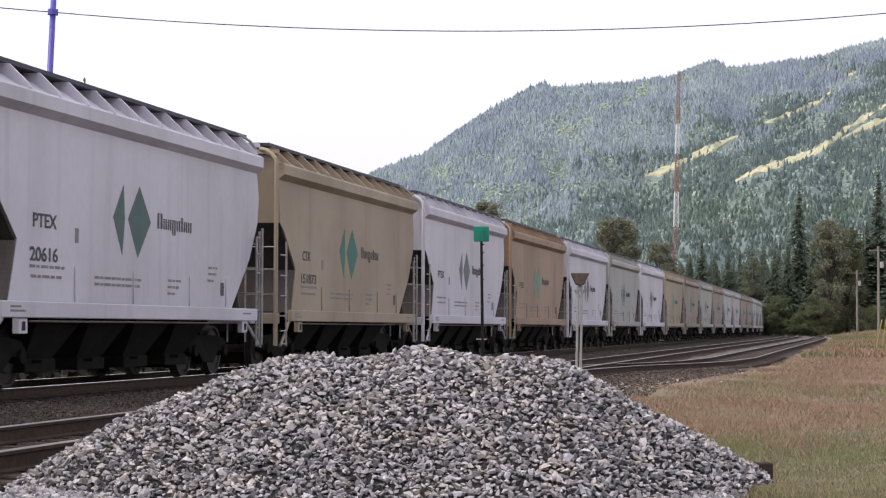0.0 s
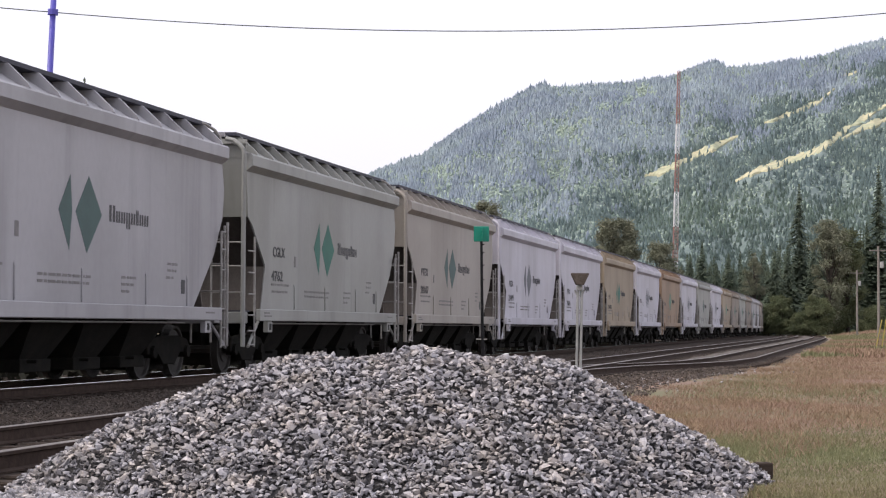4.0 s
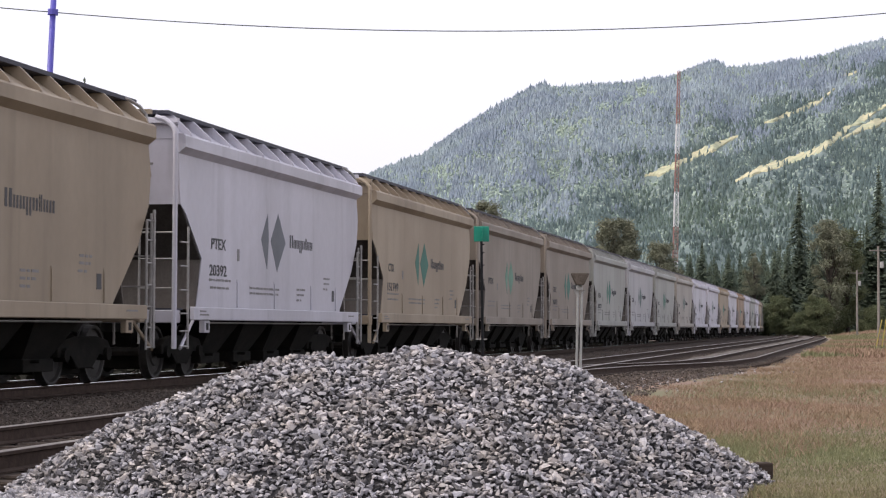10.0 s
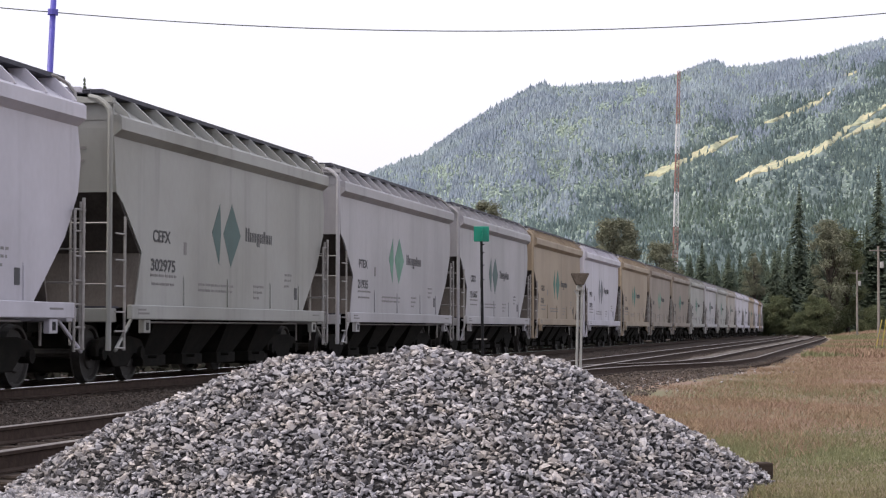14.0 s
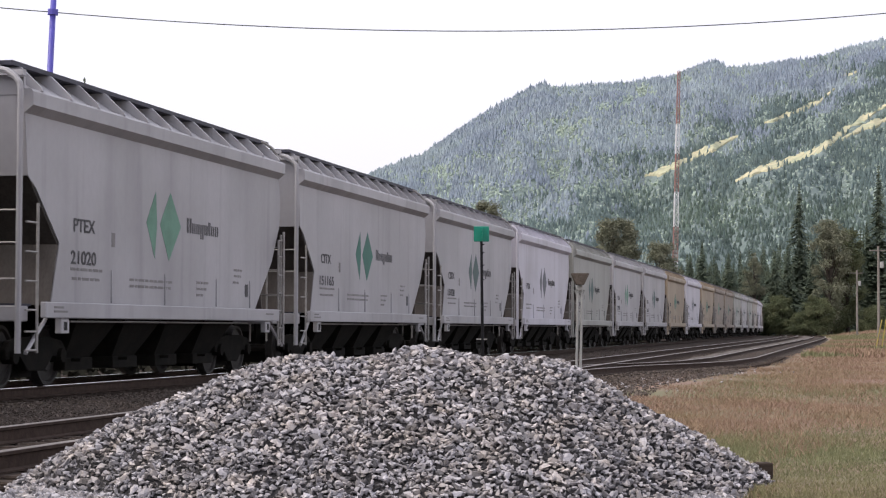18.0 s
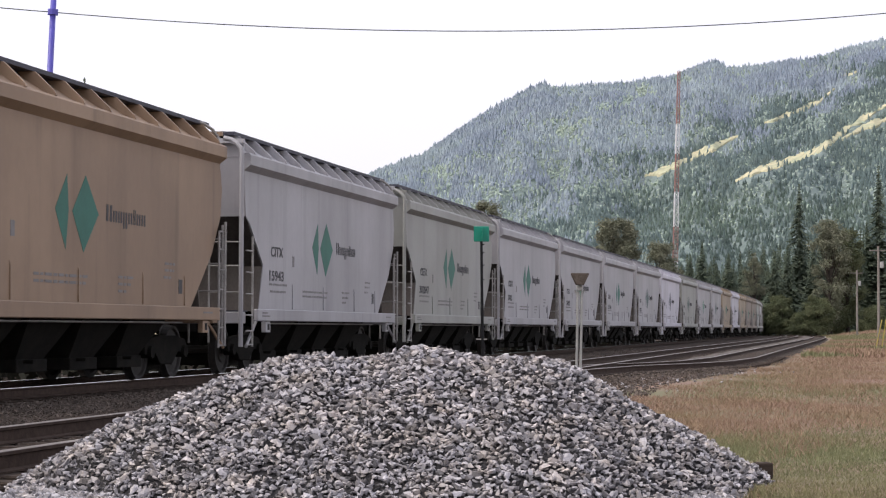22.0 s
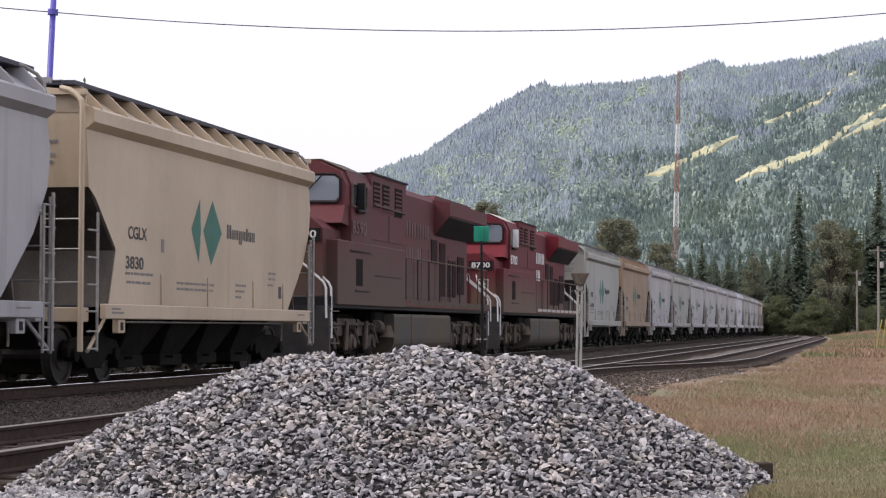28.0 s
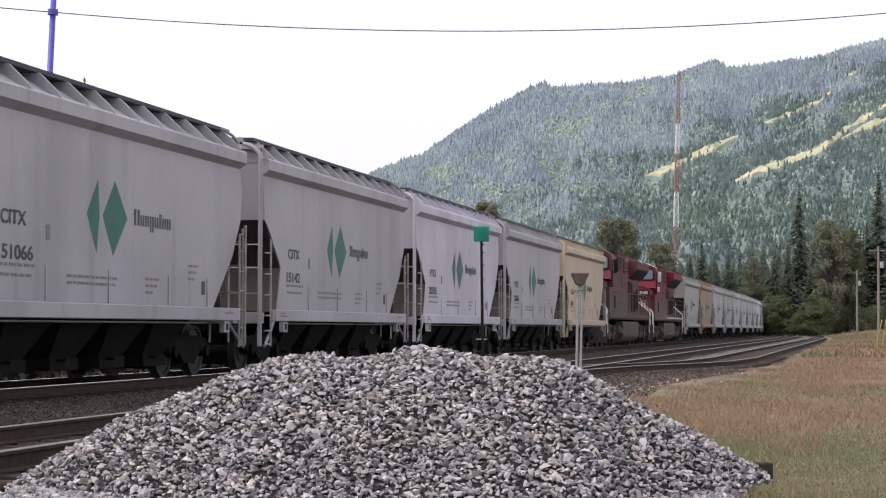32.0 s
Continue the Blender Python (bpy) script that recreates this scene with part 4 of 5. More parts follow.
            for wx in (-1.9, 0.0, 1.9):
                box_part = part("axle_box", bevelled(box(B(), wx - 0.24, wx + 0.24, *sorted((s * 1.15, s * 1.3)), 0.36, 0.74), 0.05), BOGIE, bo)
                part("bearing_cap", rod(B(), (wx, s * 1.28, 0.53), (wx, s * 1.36, 0.53), 0.13, 12), BOGIE, box_part)
                part("pedestal_tie", bevelled(box(B(), wx - 0.4, wx + 0.4, *sorted((s * 1.05, s * 1.2)), 0.26, 0.33), 0.015), UNDER, bo)
                part("thrust_link", rod(B(), (wx + 0.1, s * 1.27, 0.9), (wx + 0.62, s * 1.27, 0.52), 0.07, 8, 0.05), BOGIE, bo)
                part("coil_spring", rod(B(), (wx - 0.36, s * 1.24, 0.7), (wx - 0.36, s * 1.24, 0.95), 0.09, 10), UNDER, bo)
                part("damper", rod(B(), (wx - 0.62, s * 1.28, 0.36), (wx - 0.5, s * 1.28, 1.04), 0.055, 8), DUST, bo)
                part("sand_pipe", pipe(B(), [(wx + 0.72, s * 1.2, 1.15), (wx + 0.7, s * 1.2, 0.6), (wx + 0.58, s * 0.95, 0.12)], 0.02), UNDER, bo)
            for e in (-1, 1):
                cyl = part("brake_cylinder", rod(B(), (e * 2.38, s * 1.26, 0.93), (e * 2.74, s * 1.26, 0.9), 0.15, 14, 0.17), BOGIE, bo)
                part("piston_rod", rod(B(), (e * 1.95, s * 1.26, 0.95), (e * 2.4, s * 1.26, 0.93), 0.035, 8), DUST, cyl)
                part("brake_lever", rod(B(), (e * 2.1, s * 1.28, 0.98), (e * 2.42, s * 1.22, 0.42), 0.045, 8), BOGIE, bo)
    return lo


def letter_loco(lo, number):
    y = -1.512
    part("road_number", LETTERS[number], WHITE, lo, "white lettering" if number == "8700" else "faded lettering", pose(-7.93, -1.53, 2.97, 90))
    part("nose_number", LETTERS[number + " nose"], WHITE, lo, "white lettering", pose(-9.584, -0.49, 2.79, 90, 0, -90))
    for z, widths in ((3.27, (0.62, 0.5, 0.5, 0.5, 0.5, 0.22, 0.5, 0.5)), (2.6, (0.6, 0.5, 0.5, 0.22, 0.46, 0.22, 0.5))):
        x = -1.92
        bm = B()
        for i, w in enumerate(widths):
            hgt = 0.52 if i == 0 else 0.42
            box(bm, x, x + w * 0.34, -0.972, -0.966, z, z + hgt)
            box(bm, x + w * 0.66, x + w, -0.972, -0.966, z, z + hgt)
            x += w + 0.17
        part("name_bar", bm, WHITE if number == "8700" else FADED, lo, "white name bars" if number == "8700" else "faded name bars")


LETTERS = {}


def build_train():
    for _, _, _, mark, number in HOPPERS:
        if mark and mark not in LETTERS:
            LETTERS[mark] = text_mesh(mark, 0.20, INK, 0.85 if len(mark) == 4 else 0.62, 0.005)
        if number and number not in LETTERS:
            LETTERS[number] = text_mesh(number, 0.20, INK, 0.2 * len(number), 0.005)
    for _, number in LOCOS:
        LETTERS[number] = text_mesh(number, 0.30, WHITE if number == "8700" else FADED, 1.35, 0.006)
        LETTERS[number + " nose"] = text_mesh(number, 0.17, WHITE, 0.62, 0.004)
    first = build_hopper()
    dressed = {}
    for i, (s, paint, logo, mark, number) in enumerate(HOPPERS):
        car = first if i == 0 else copy_thing(first, Matrix())
        dressed[i] = car
        MOVING.append((car, s + HALF))
    for i, (s, paint, logo, mark, number) in enumerate(HOPPERS):
        dress(dressed[i], paint, logo, mark, number)
    one = build_loco()
    two = copy_thing(one, Matrix())
    two["label"] = "dust-covered dark red diesel locomotive with worn lettering"
    for o in two.children_recursive:
        mat = o.material_slots[0].material
        dull = RED_DIRTY if mat in (RED, RED_CLEAN) else BLACK if o.name.startswith("wind_deflector") else TANK if mat == SILL_WHITE else None
        if dull:
            o.material_slots[0].link = "OBJECT"
            o.material_slots[0].material = dull
    for lo, (s, number) in zip((one, two), LOCOS):
        letter_loco(lo, number)
        MOVING.append((lo, s))


build_train()


# ---- background ----
# Foliage of the far trees: lightened and greyed in the colour for haze.
CONIFER = material("conifer_foliage", (0.085, 0.11, 0.083), 0.95, vary=0.3, scale=0.8, fine=6, bump=0.0, second=(0.096, 0.115, 0.078), per="island", spread=0.22, spec=0.1)
LEAF = material("broadleaf_foliage", (0.105, 0.122, 0.068), 0.95, vary=0.25, scale=0.5, fine=5, bump=0.0, second=(0.13, 0.14, 0.078), per="island", spread=0.2, spec=0.1)
BROWN_LEAF = material("dull_olive_foliage", (0.185, 0.19, 0.135), 0.95, vary=0.2, scale=0.5, fine=5, bump=0.0, second=(0.16, 0.168, 0.118), per="island", spread=0.16, spec=0.1)
# Distance haze is put into the mountain colours: bluer and paler higher up.
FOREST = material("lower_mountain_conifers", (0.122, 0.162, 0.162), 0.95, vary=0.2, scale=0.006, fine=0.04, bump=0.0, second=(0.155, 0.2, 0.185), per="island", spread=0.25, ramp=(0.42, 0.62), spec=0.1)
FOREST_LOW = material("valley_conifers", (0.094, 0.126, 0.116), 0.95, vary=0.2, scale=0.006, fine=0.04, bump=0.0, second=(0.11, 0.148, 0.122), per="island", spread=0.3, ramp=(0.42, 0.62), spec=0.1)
FOREST_HAZY = material("hazed_upper_conifers", (0.24, 0.282, 0.338), 0.95, vary=0.2, scale=0.006, fine=0.04, bump=0.0, second=(0.29, 0.342, 0.372), per="island", spread=0.2, ramp=(0.42, 0.6), spec=0.1)
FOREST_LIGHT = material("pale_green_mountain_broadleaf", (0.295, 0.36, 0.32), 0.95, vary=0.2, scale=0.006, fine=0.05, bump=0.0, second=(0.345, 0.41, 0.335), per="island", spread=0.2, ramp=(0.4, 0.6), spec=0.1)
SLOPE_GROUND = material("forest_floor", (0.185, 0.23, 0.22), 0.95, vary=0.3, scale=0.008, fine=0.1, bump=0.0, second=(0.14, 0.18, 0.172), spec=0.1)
CLEARING = material("sunburnt_clearing_grass", (0.5, 0.46, 0.3), 0.95, vary=0.35, scale=0.03, fine=0.15, bump=0.0, second=(0.34, 0.36, 0.24))
# Near-black colour stands in for shade beyond the track.
DARK_COVER = material("near_black_cover", (0.022, 0.022, 0.017), 0.95, vary=0.3, bump=0.0, spec=0.1)
BARK = material("grey_brown_bark", (0.05, 0.04, 0.032), 0.9, vary=0.4, scale=3, stretch=(1, 1, 0.2))
# Blue is the colour fringe against the bright sky, put into the pole's colour.
POLE_BLUE = material("blue_fringed_pole", (0.09, 0.08, 0.42), 0.45, vary=0.15)
POLE_WOOD = material("grey_utility_pole_wood", (0.22, 0.20, 0.18), 0.9, vary=0.3, stretch=(1, 1, 0.1))
WIRE = material("dark_cable", (0.03, 0.03, 0.035), 0.6, vary=0.1, bump=0.0)
SIGN_GREEN = material("green_sign_paint", (0.0, 0.24, 0.16), 0.45, vary=0.1, bump=0.0)
MAST_RED = material("faded_red_mast_paint", (0.31, 0.16, 0.14), 0.6, vary=0.2, bump=0.0)
MAST_WHITE = material("white_mast_paint", (0.72, 0.72, 0.74), 0.6, vary=0.1, bump=0.0)
GALV = material("galvanised_steel", (0.36, 0.36, 0.35), 0.55, 0.2, vary=0.2)
YELLOW = material("faded_yellow_paint", (0.36, 0.29, 0.06), 0.6, vary=0.15)
GRASS_RED = material("dry_reddish_grass", (0.285, 0.187, 0.135), 0.9, vary=0.25, scale=0.4, fine=3, bump=0.0, second=(0.275, 0.2, 0.122), per="island", spread=0.14)
GRASS_GREEN = material("olive_green_grass", (0.175, 0.182, 0.09), 0.9, vary=0.25, scale=0.4, fine=3, bump=0.0, second=(0.2, 0.185, 0.095), per="island", spread=0.14)

FOCAL = 784 / math.tan(radians(25.31 / 2))


def bearing(u):
    """Sideways metres per metre of depth for a place u across the view (0 to 1568)."""
    return (u - 784) / FOCAL


def rise(u, v):
    """Upward metres per metre of depth for the height v in the view."""
    return (580 + 0.0036 * (u - 784) - v) / FOCAL


RIDGE_U = (-200, 300, 560, 660, 700, 750, 800, 850, 900, 930, 960, 985, 1040, 1100, 1190, 1220, 1262, 1290, 1340, 1400, 1450, 1500, 1568, 1900, 2300)
RIDGE_V = (470, 440, 355, 307, 291, 273, 240, 203, 178, 160, 147, 154, 150, 147, 135, 121, 107, 119, 116, 108, 98, 85, 71, 20, 60)
NEAR, FAR = 1250.0, 3500.0


def mountain(u, f):
    """A point of the mountain side: u across, f from its foot (0) to its ridge (1)."""
    d = NEAR + (FAR - NEAR) * f
    top = rise(u, float(np.interp(u, RIDGE_U, RIDGE_V)) + 0.5) * FAR
    z = top * f ** 1.05
    wob = noise.noise(Vector((u * 0.012, f * 5, 0))) * 34 + noise.noise(Vector((u * 0.04, f * 14, 3))) * 10
    return bearing(u) * d, d, max(z + wob * math.sin(math.pi * min(f, 1.0)) ** 0.8, 0.4)


# straw-coloured strips: a line of places across the view and the half width of each
CLEARINGS = [((1140, 311), (1165, 305), (1190, 294), (1240, 270), (1308, 239)), ((1300, 320), (1345, 299), (1385, 288), (1430, 272), (1470, 250), (1500, 226), (1575, 182)), ((1352, 217), (1400, 200), (1450, 180), (1482, 152)), ((1490, 246), (1530, 224), (1590, 203)), ((1494, 133), (1506, 130), (1518, 125))]
WIDTHS = (8, 8, 3.5, 6, 3)


def strip_half(u, pts, w):
    """Half width of a clearing at u: tapered to its ends and ragged."""
    f = (u - pts[0][0]) / (pts[-1][0] - pts[0][0])
    if not 0 < f < 1:
        return 0.0
    return w * (0.1 + 0.9 * math.sin(math.pi * f) ** 0.7) * (0.75 + 0.9 * noise.noise(Vector((u * 0.05, w, 1.0))) + 0.4 * noise.noise(Vector((u * 0.2, w, 4.0))))


def build_mountain():
    us, fs = np.linspace(-200, 2300, 260), np.concatenate([np.linspace(0, 1, 110), [1.15]])
    V = [mountain(u, f) if f <= 1 else (bearing(u) * FAR * 1.15, FAR * 1.15, 0) for f in fs for u in us]
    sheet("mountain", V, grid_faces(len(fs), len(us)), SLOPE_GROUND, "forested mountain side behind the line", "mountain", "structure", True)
    for pts, w in zip(CLEARINGS, WIDTHS):
        V = []
        pu, pv = [p[0] for p in pts], [p[1] for p in pts]
        cols = np.linspace(pu[0], pu[-1], 90)
        for u in cols:
            v = float(np.interp(u, pu, pv)) + 1.5 * noise.noise(Vector((u * 0.08, 2.0, w)))
            half = max(0.4, strip_half(u, pts, w))
            for vv, lift in ((v + half + 1.2, -3.0), (v + half, 1.2), (v, 1.4), (v - half, 1.2), (v - half - 1.0, -3.0)):
                lo, hi = 0.0, 1.0
                for _ in range(18):
                    f = (lo + hi) / 2
                    q = mountain(u, f)
                    if q[2] / q[1] < rise(u, vv):
                        lo = f
                    else:
                        hi = f
                x, y, z = mountain(u, f)
                V.append((x, y - 2, z + lift))
        sheet("clearing", V, grid_faces(len(cols), 5), CLEARING, "straw-coloured grass clearing on the mountain side", "clearing")


def conifer_shapes(count, seed, tiers=3, sides=5):
    rng, out = np.random.default_rng(seed), []
    for _ in range(count):
        V, F = [], []
        for k in range(tiers):
            z0, z1, r = 0.05 + k * 0.33, 0.62 + k * 0.38, 0.28 * (1 - k * 0.3)
            b = len(V)
            V.append((0, 0, min(z1, 1.0)))
            for i in range(sides):
                a = (i + rng.uniform(-0.2, 0.2)) * math.tau / sides + k
                V.append((math.cos(a) * r * rng.uniform(0.7, 1.2), math.sin(a) * r * rng.uniform(0.7, 1.2), z0 + rng.uniform(-0.03, 0.03)))
            for i in range(sides):
                F.append((b, b + 1 + i, b + 1 + (i + 1) % sides))
        out.append((np.array(V), np.array(F)))
    return out


def in_clearing(u, v):
    for pts, w in zip(CLEARINGS, WIDTHS):
        if pts[0][0] < u < pts[-1][0]:
            half = strip_half(u, pts, w)
            if -half - 1 < v - np.interp(u, [p[0] for p in pts], [p[1] for p in pts]) < half + 7:
                return True
    return False


# paler broadleaf woods: centre across, height in the view, and spread
PALE_WOODS = ((880, 350, 90, 40), (760, 310, 60, 25), (1120, 175, 80, 22), (1010, 235, 60, 20), (1290, 385, 70, 30), (1080, 330, 60, 25), (1480, 330, 60, 25), (1440, 215, 50, 20))


def build_forest():
    rng = np.random.default_rng(31)
    groups = {k: ([], []) for k in range(4)}
    count = 0
    while count < 68000:
        f = rng.random() ** 0.8
        u = rng.uniform(600, 1640)
        x, y, z = mountain(u, f)
        v = 580 - z / y * FOCAL
        if v < 20 or v > 520 or in_clearing(u, v) and rng.random() < 0.95:
            continue
        pale = sum(math.exp(-((u - a) / c) ** 2 - ((v + 0.35 * (u - a) - b) / d) ** 2) for a, b, c, d in PALE_WOODS)
        pale += 0.9 * noise.noise(Vector((u * 0.016 + v * 0.006, v * 0.04, 7)))
        clump = noise.noise(Vector((u * 0.03 + v * 0.015, v * 0.07, 3)))
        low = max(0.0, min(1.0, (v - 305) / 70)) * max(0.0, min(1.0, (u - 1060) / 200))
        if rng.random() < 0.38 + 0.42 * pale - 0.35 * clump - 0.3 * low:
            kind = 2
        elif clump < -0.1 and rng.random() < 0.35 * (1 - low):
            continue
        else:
            # higher and further left, conifers take the haze-tinted colour
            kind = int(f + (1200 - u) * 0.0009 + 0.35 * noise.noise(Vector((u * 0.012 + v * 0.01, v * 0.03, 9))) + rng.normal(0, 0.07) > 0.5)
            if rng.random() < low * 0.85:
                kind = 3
        P, R = groups[kind]
        size = rng.uniform(7, 14) * (0.7 if kind == 2 else 1.0) * (0.72 if f > 0.95 else 1.0) * (1.35 if rng.random() < 0.08 else 1.0)
        P.append((x, y, z - 0.5))
        R.append(size / FOCAL * y * (0.5 if kind == 2 else 1.0))
        count += 1
    spires = conifer_shapes(12, 4, 2, 5)
    crowns = [(v * (0.9, 0.9, 1.25) + (0, 0, 0.5), f) for v, f in rock_shapes(10, 17, 9, 0.9)]
    for k, shapes, mat, lab in ((0, spires, FOREST, "dense dark conifers on the lower mountain side"), (3, spires, FOREST_LOW, "dark conifers at the foot of the mountain"), (1, spires, FOREST_HAZY, "upper mountain conifers tinted blue-grey for haze"), (2, crowns, FOREST_LIGHT, "pale green broadleaf woods on the mountain side")):
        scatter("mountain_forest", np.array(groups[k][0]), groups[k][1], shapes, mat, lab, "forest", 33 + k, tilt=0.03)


def conifer(name, x, y, z, height, spread, seed, label, mat=CONIFER, drops=26):
    """A spruce: tapered trunk, whorls of drooping needle sprays with gaps."""
    tree = empty(name, label, "tree", "trees behind the line", at=pose(x, y, z))
    part("trunk", rod(B(), (0, 0, -0.5), (0, 0, height * 0.97), height * 0.014, 8, 0.03), BARK, tree)
    rng, V, F = np.random.default_rng(seed), [], []
    whorls = int(drops * 2.4)
    for k in range(whorls):
        f = 0.06 + 0.94 * k / whorls
        r = spread * (1 - f) ** 1.05 * 1.35 * rng.uniform(0.65, 1.15) + 0.1
        z0 = height * f
        for i in range(9):
            a = rng.uniform(0, math.tau)
            rr = r * rng.uniform(0.55, 1.1)
            c, s = math.cos(a), math.sin(a)
            for q in range(4):
                g = (q + 1) / 4
                w = (0.28 + 0.45 * (1 - g)) * spread * 0.46 * (1.08 - 0.85 * f) * rng.uniform(0.7, 1.3)
                px, pz = rr * g, z0 + height * 0.02 - rr * 0.55 * g + rng.normal(0, 0.05)
                pr = rr * (g - 0.3)
                b = len(V)
                V += [(c * pr, s * pr, pz + 0.15 * rr * 0.3), (c * px - s * w, s * px + c * w, pz - 0.2), (c * px * 1.12, s * px * 1.12, pz - 0.1), (c * px + s * w, s * px - c * w, pz - 0.25)]
                F += [(b, b + 1, b + 2), (b, b + 2, b + 3)]
    me = bpy.data.meshes.new("crown")
    me.from_pydata([tuple(v) for v in V], [], F)
    me.materials.append(mat)
    part("crown", me, mat, tree)
    return tree


def broadleaf(name, x, y, z, height, spread, seed, label, mat=LEAF, leaves=24000):
    tree = empty(name, label, "tree", "trees behind the line", at=pose(x, y, z))
    rng = np.random.default_rng(seed)
    bm = rod(B(), (0, 0, -0.5), (0, 0, height * 0.45), height * 0.022, 8, height * 0.012)
    blobs = []
    for i in range(70):
        a, f = rng.uniform(0, math.tau), rng.uniform(0.08, 0.95)
        r = spread * math.sqrt(max(0.05, 1 - ((f - 0.5) / 0.5) ** 2)) * rng.uniform(0.15, 0.95)
        tip = Vector((math.cos(a) * r, math.sin(a) * r, height * f))
        rod(bm, (0, 0, height * min(0.42, f * 0.6)), tip, height * 0.005, 5, 0.02)
        blobs.append((tip, spread * rng.uniform(0.2, 0.36)))
    part("trunk", bm, BARK, tree)
    pick = rng.integers(len(blobs), size=leaves)
    centres, radii = np.array([c[:] for c, _ in blobs])[pick], np.array([r for _, r in blobs])[pick]
    unit = lambda a: a / np.linalg.norm(a, axis=1, keepdims=True)
    p = centres + unit(rng.normal(size=(leaves, 3))) * (radii * rng.uniform(0.2, 1.15, leaves))[:, None] * (1, 1, 0.8)
    a, c = unit(rng.normal(size=(leaves, 3))), unit(rng.normal(size=(leaves, 3)))
    k = spread * 0.045
    V = np.stack([p, p + a * k, p + c * k, p + unit(a + c) * k * 1.3], 1).reshape(-1, 3).tolist()
    q = np.arange(leaves)[:, None] * 4
    F = np.concatenate([q + (0, 1, 3), q + (0, 3, 2)]).tolist()
    me = bpy.data.meshes.new("crown")
    me.from_pydata(V, [], F)
    me.materials.append(mat)
    part("crown", me, mat, tree)
    return tree


def stand(u, v_base, d):
    """A place on the far flat: depth d, across u, standing where v_base gives its height."""
    return bearing(u) * d, d, rise(u, v_base) * d + 0.797


def build_trees():
    D = 330
    k = D / FOCAL
    n = 0
    for u, top, w in ((1415, 322, 24), (1556, 290, 28), (1595, 330, 24), (1372, 440, 18), (1395, 430, 18), (1340, 452, 18), (1318, 468, 16), (1290, 445, 18), (1268, 462, 16), (1243, 425, 17), (1222, 448, 16), (1205, 468, 15), (1300, 480, 15), (1255, 470, 15), (1360, 470, 17), (1440, 430, 20), (1475, 415, 20), (1510, 398, 22), (1535, 390, 20), (1460, 450, 20), (1495, 445, 20), (1528, 430, 20), (1425, 460, 18)):
        d = D + random.uniform(-12, 12)
        x, y, z = stand(u, 588, d)
        conifer("spruce", x, y, -0.2, (588 - top) / FOCAL * d, w * k * 1.75, 100 + n, "dark green spruce at the edge of the flat")
        n += 1
    for i in range(84):
        u = 1190 + i * 4.9 + random.uniform(-3, 3)
        d = D + 24 + random.uniform(-10, 22)
        top = float(np.interp(u, (1195, 1300, 1400, 1500, 1600), (462, 452, 436, 408, 395))) + random.uniform(-14, 30)
        x, y, z = stand(u, 588, d)
        conifer("spruce", x, y, -0.2, (588 - top) / FOCAL * d, 30 * k, 500 + i, "dark green spruce in the wood behind the flat", drops=14)
    for u, top, w, mat, lab in ((1091, 376, 52, BROWN_LEAF, "dull olive broadleaf tree behind the train"), (1168, 424, 40, BROWN_LEAF, "dull olive broadleaf tree behind the train"), (862, 350, 36, BROWN_LEAF, "dark rounded broadleaf tree behind the train"), (1335, 438, 22, BROWN_LEAF, "brownish broadleaf tree among spruces"), (1468, 380, 40, BROWN_LEAF, "tall brown-green broadleaf tree among spruces"), (1500, 400, 38, LEAF, "green broadleaf tree at the edge of the flat"), (1382, 520, 26, LEAF, "bushy green broadleaf tree"), (1445, 520, 30, LEAF, "bushy green broadleaf tree"), (1545, 540, 30, LEAF, "low green bush at the edge of the flat"), (1360, 545, 16, LEAF, "low green bush at the edge of the flat"), (1420, 552, 24, LEAF, "low green bush at the edge of the flat"), (1480, 545, 24, LEAF, "low green bush at the edge of the flat")):
        d = D - 20 + random.uniform(-6, 14)
        x, y, z = stand(u, 588, d)
        h = (590 - top) / FOCAL * d
        broadleaf("broadleaf_tree", x, y, -0.2, h, w / FOCAL * d, 300 + n, lab, mat)
        n += 1
    x, y, z = stand(146, 140, 150)
    conifer("spruce", x, y, -0.4, rise(146, 130) * 150 + 0.8, 1.2, 77, "thin spruce top behind the train")


def lattice_mast():
    d = 360.0
    x, y, z = stand(1191, 588, d)
    mast = empty("lattice_mast", "tall red and white lattice radio mast", "mast", at=pose(x, y, -0.3, 0, 1.3, 0))
    top = rise(1200, 124) * d + 1.1
    bands = [(0, 10, MAST_RED), (10.5, 13.2, MAST_WHITE), (13.2, 19.6, MAST_RED), (19.6, 26.0, MAST_WHITE), (26.0, 33.0, MAST_RED), (33.0, 38.5, MAST_WHITE), (38.5, 43.5, MAST_RED), (43.5, top, MAST_RED)]
    for z0, z1, mat in bands:
        bm = B()
        w = lambda zz: 0.72 - 0.45 * zz / top
        for a in range(3):
            c0, c1 = a * math.tau / 3, (a + 1) * math.tau / 3
            P = lambda aa, zz: (math.cos(aa) * w(zz), math.sin(aa) * w(zz), zz)
            rod(bm, P(c0, z0), P(c0, z1), 0.075, 5)
            steps = max(2, int((z1 - z0) / 0.8))
            for i in range(steps):
                za, zb = z0 + (z1 - z0) * i / steps, z0 + (z1 - z0) * (i + 1) / steps
                rod(bm, P(c0, za), P(c1, zb), 0.04, 4)
                rod(bm, P(c0, zb), P(c1, zb), 0.035, 4)
        tagged(part("mast_section", bm, mat, mast), kind="stuff")


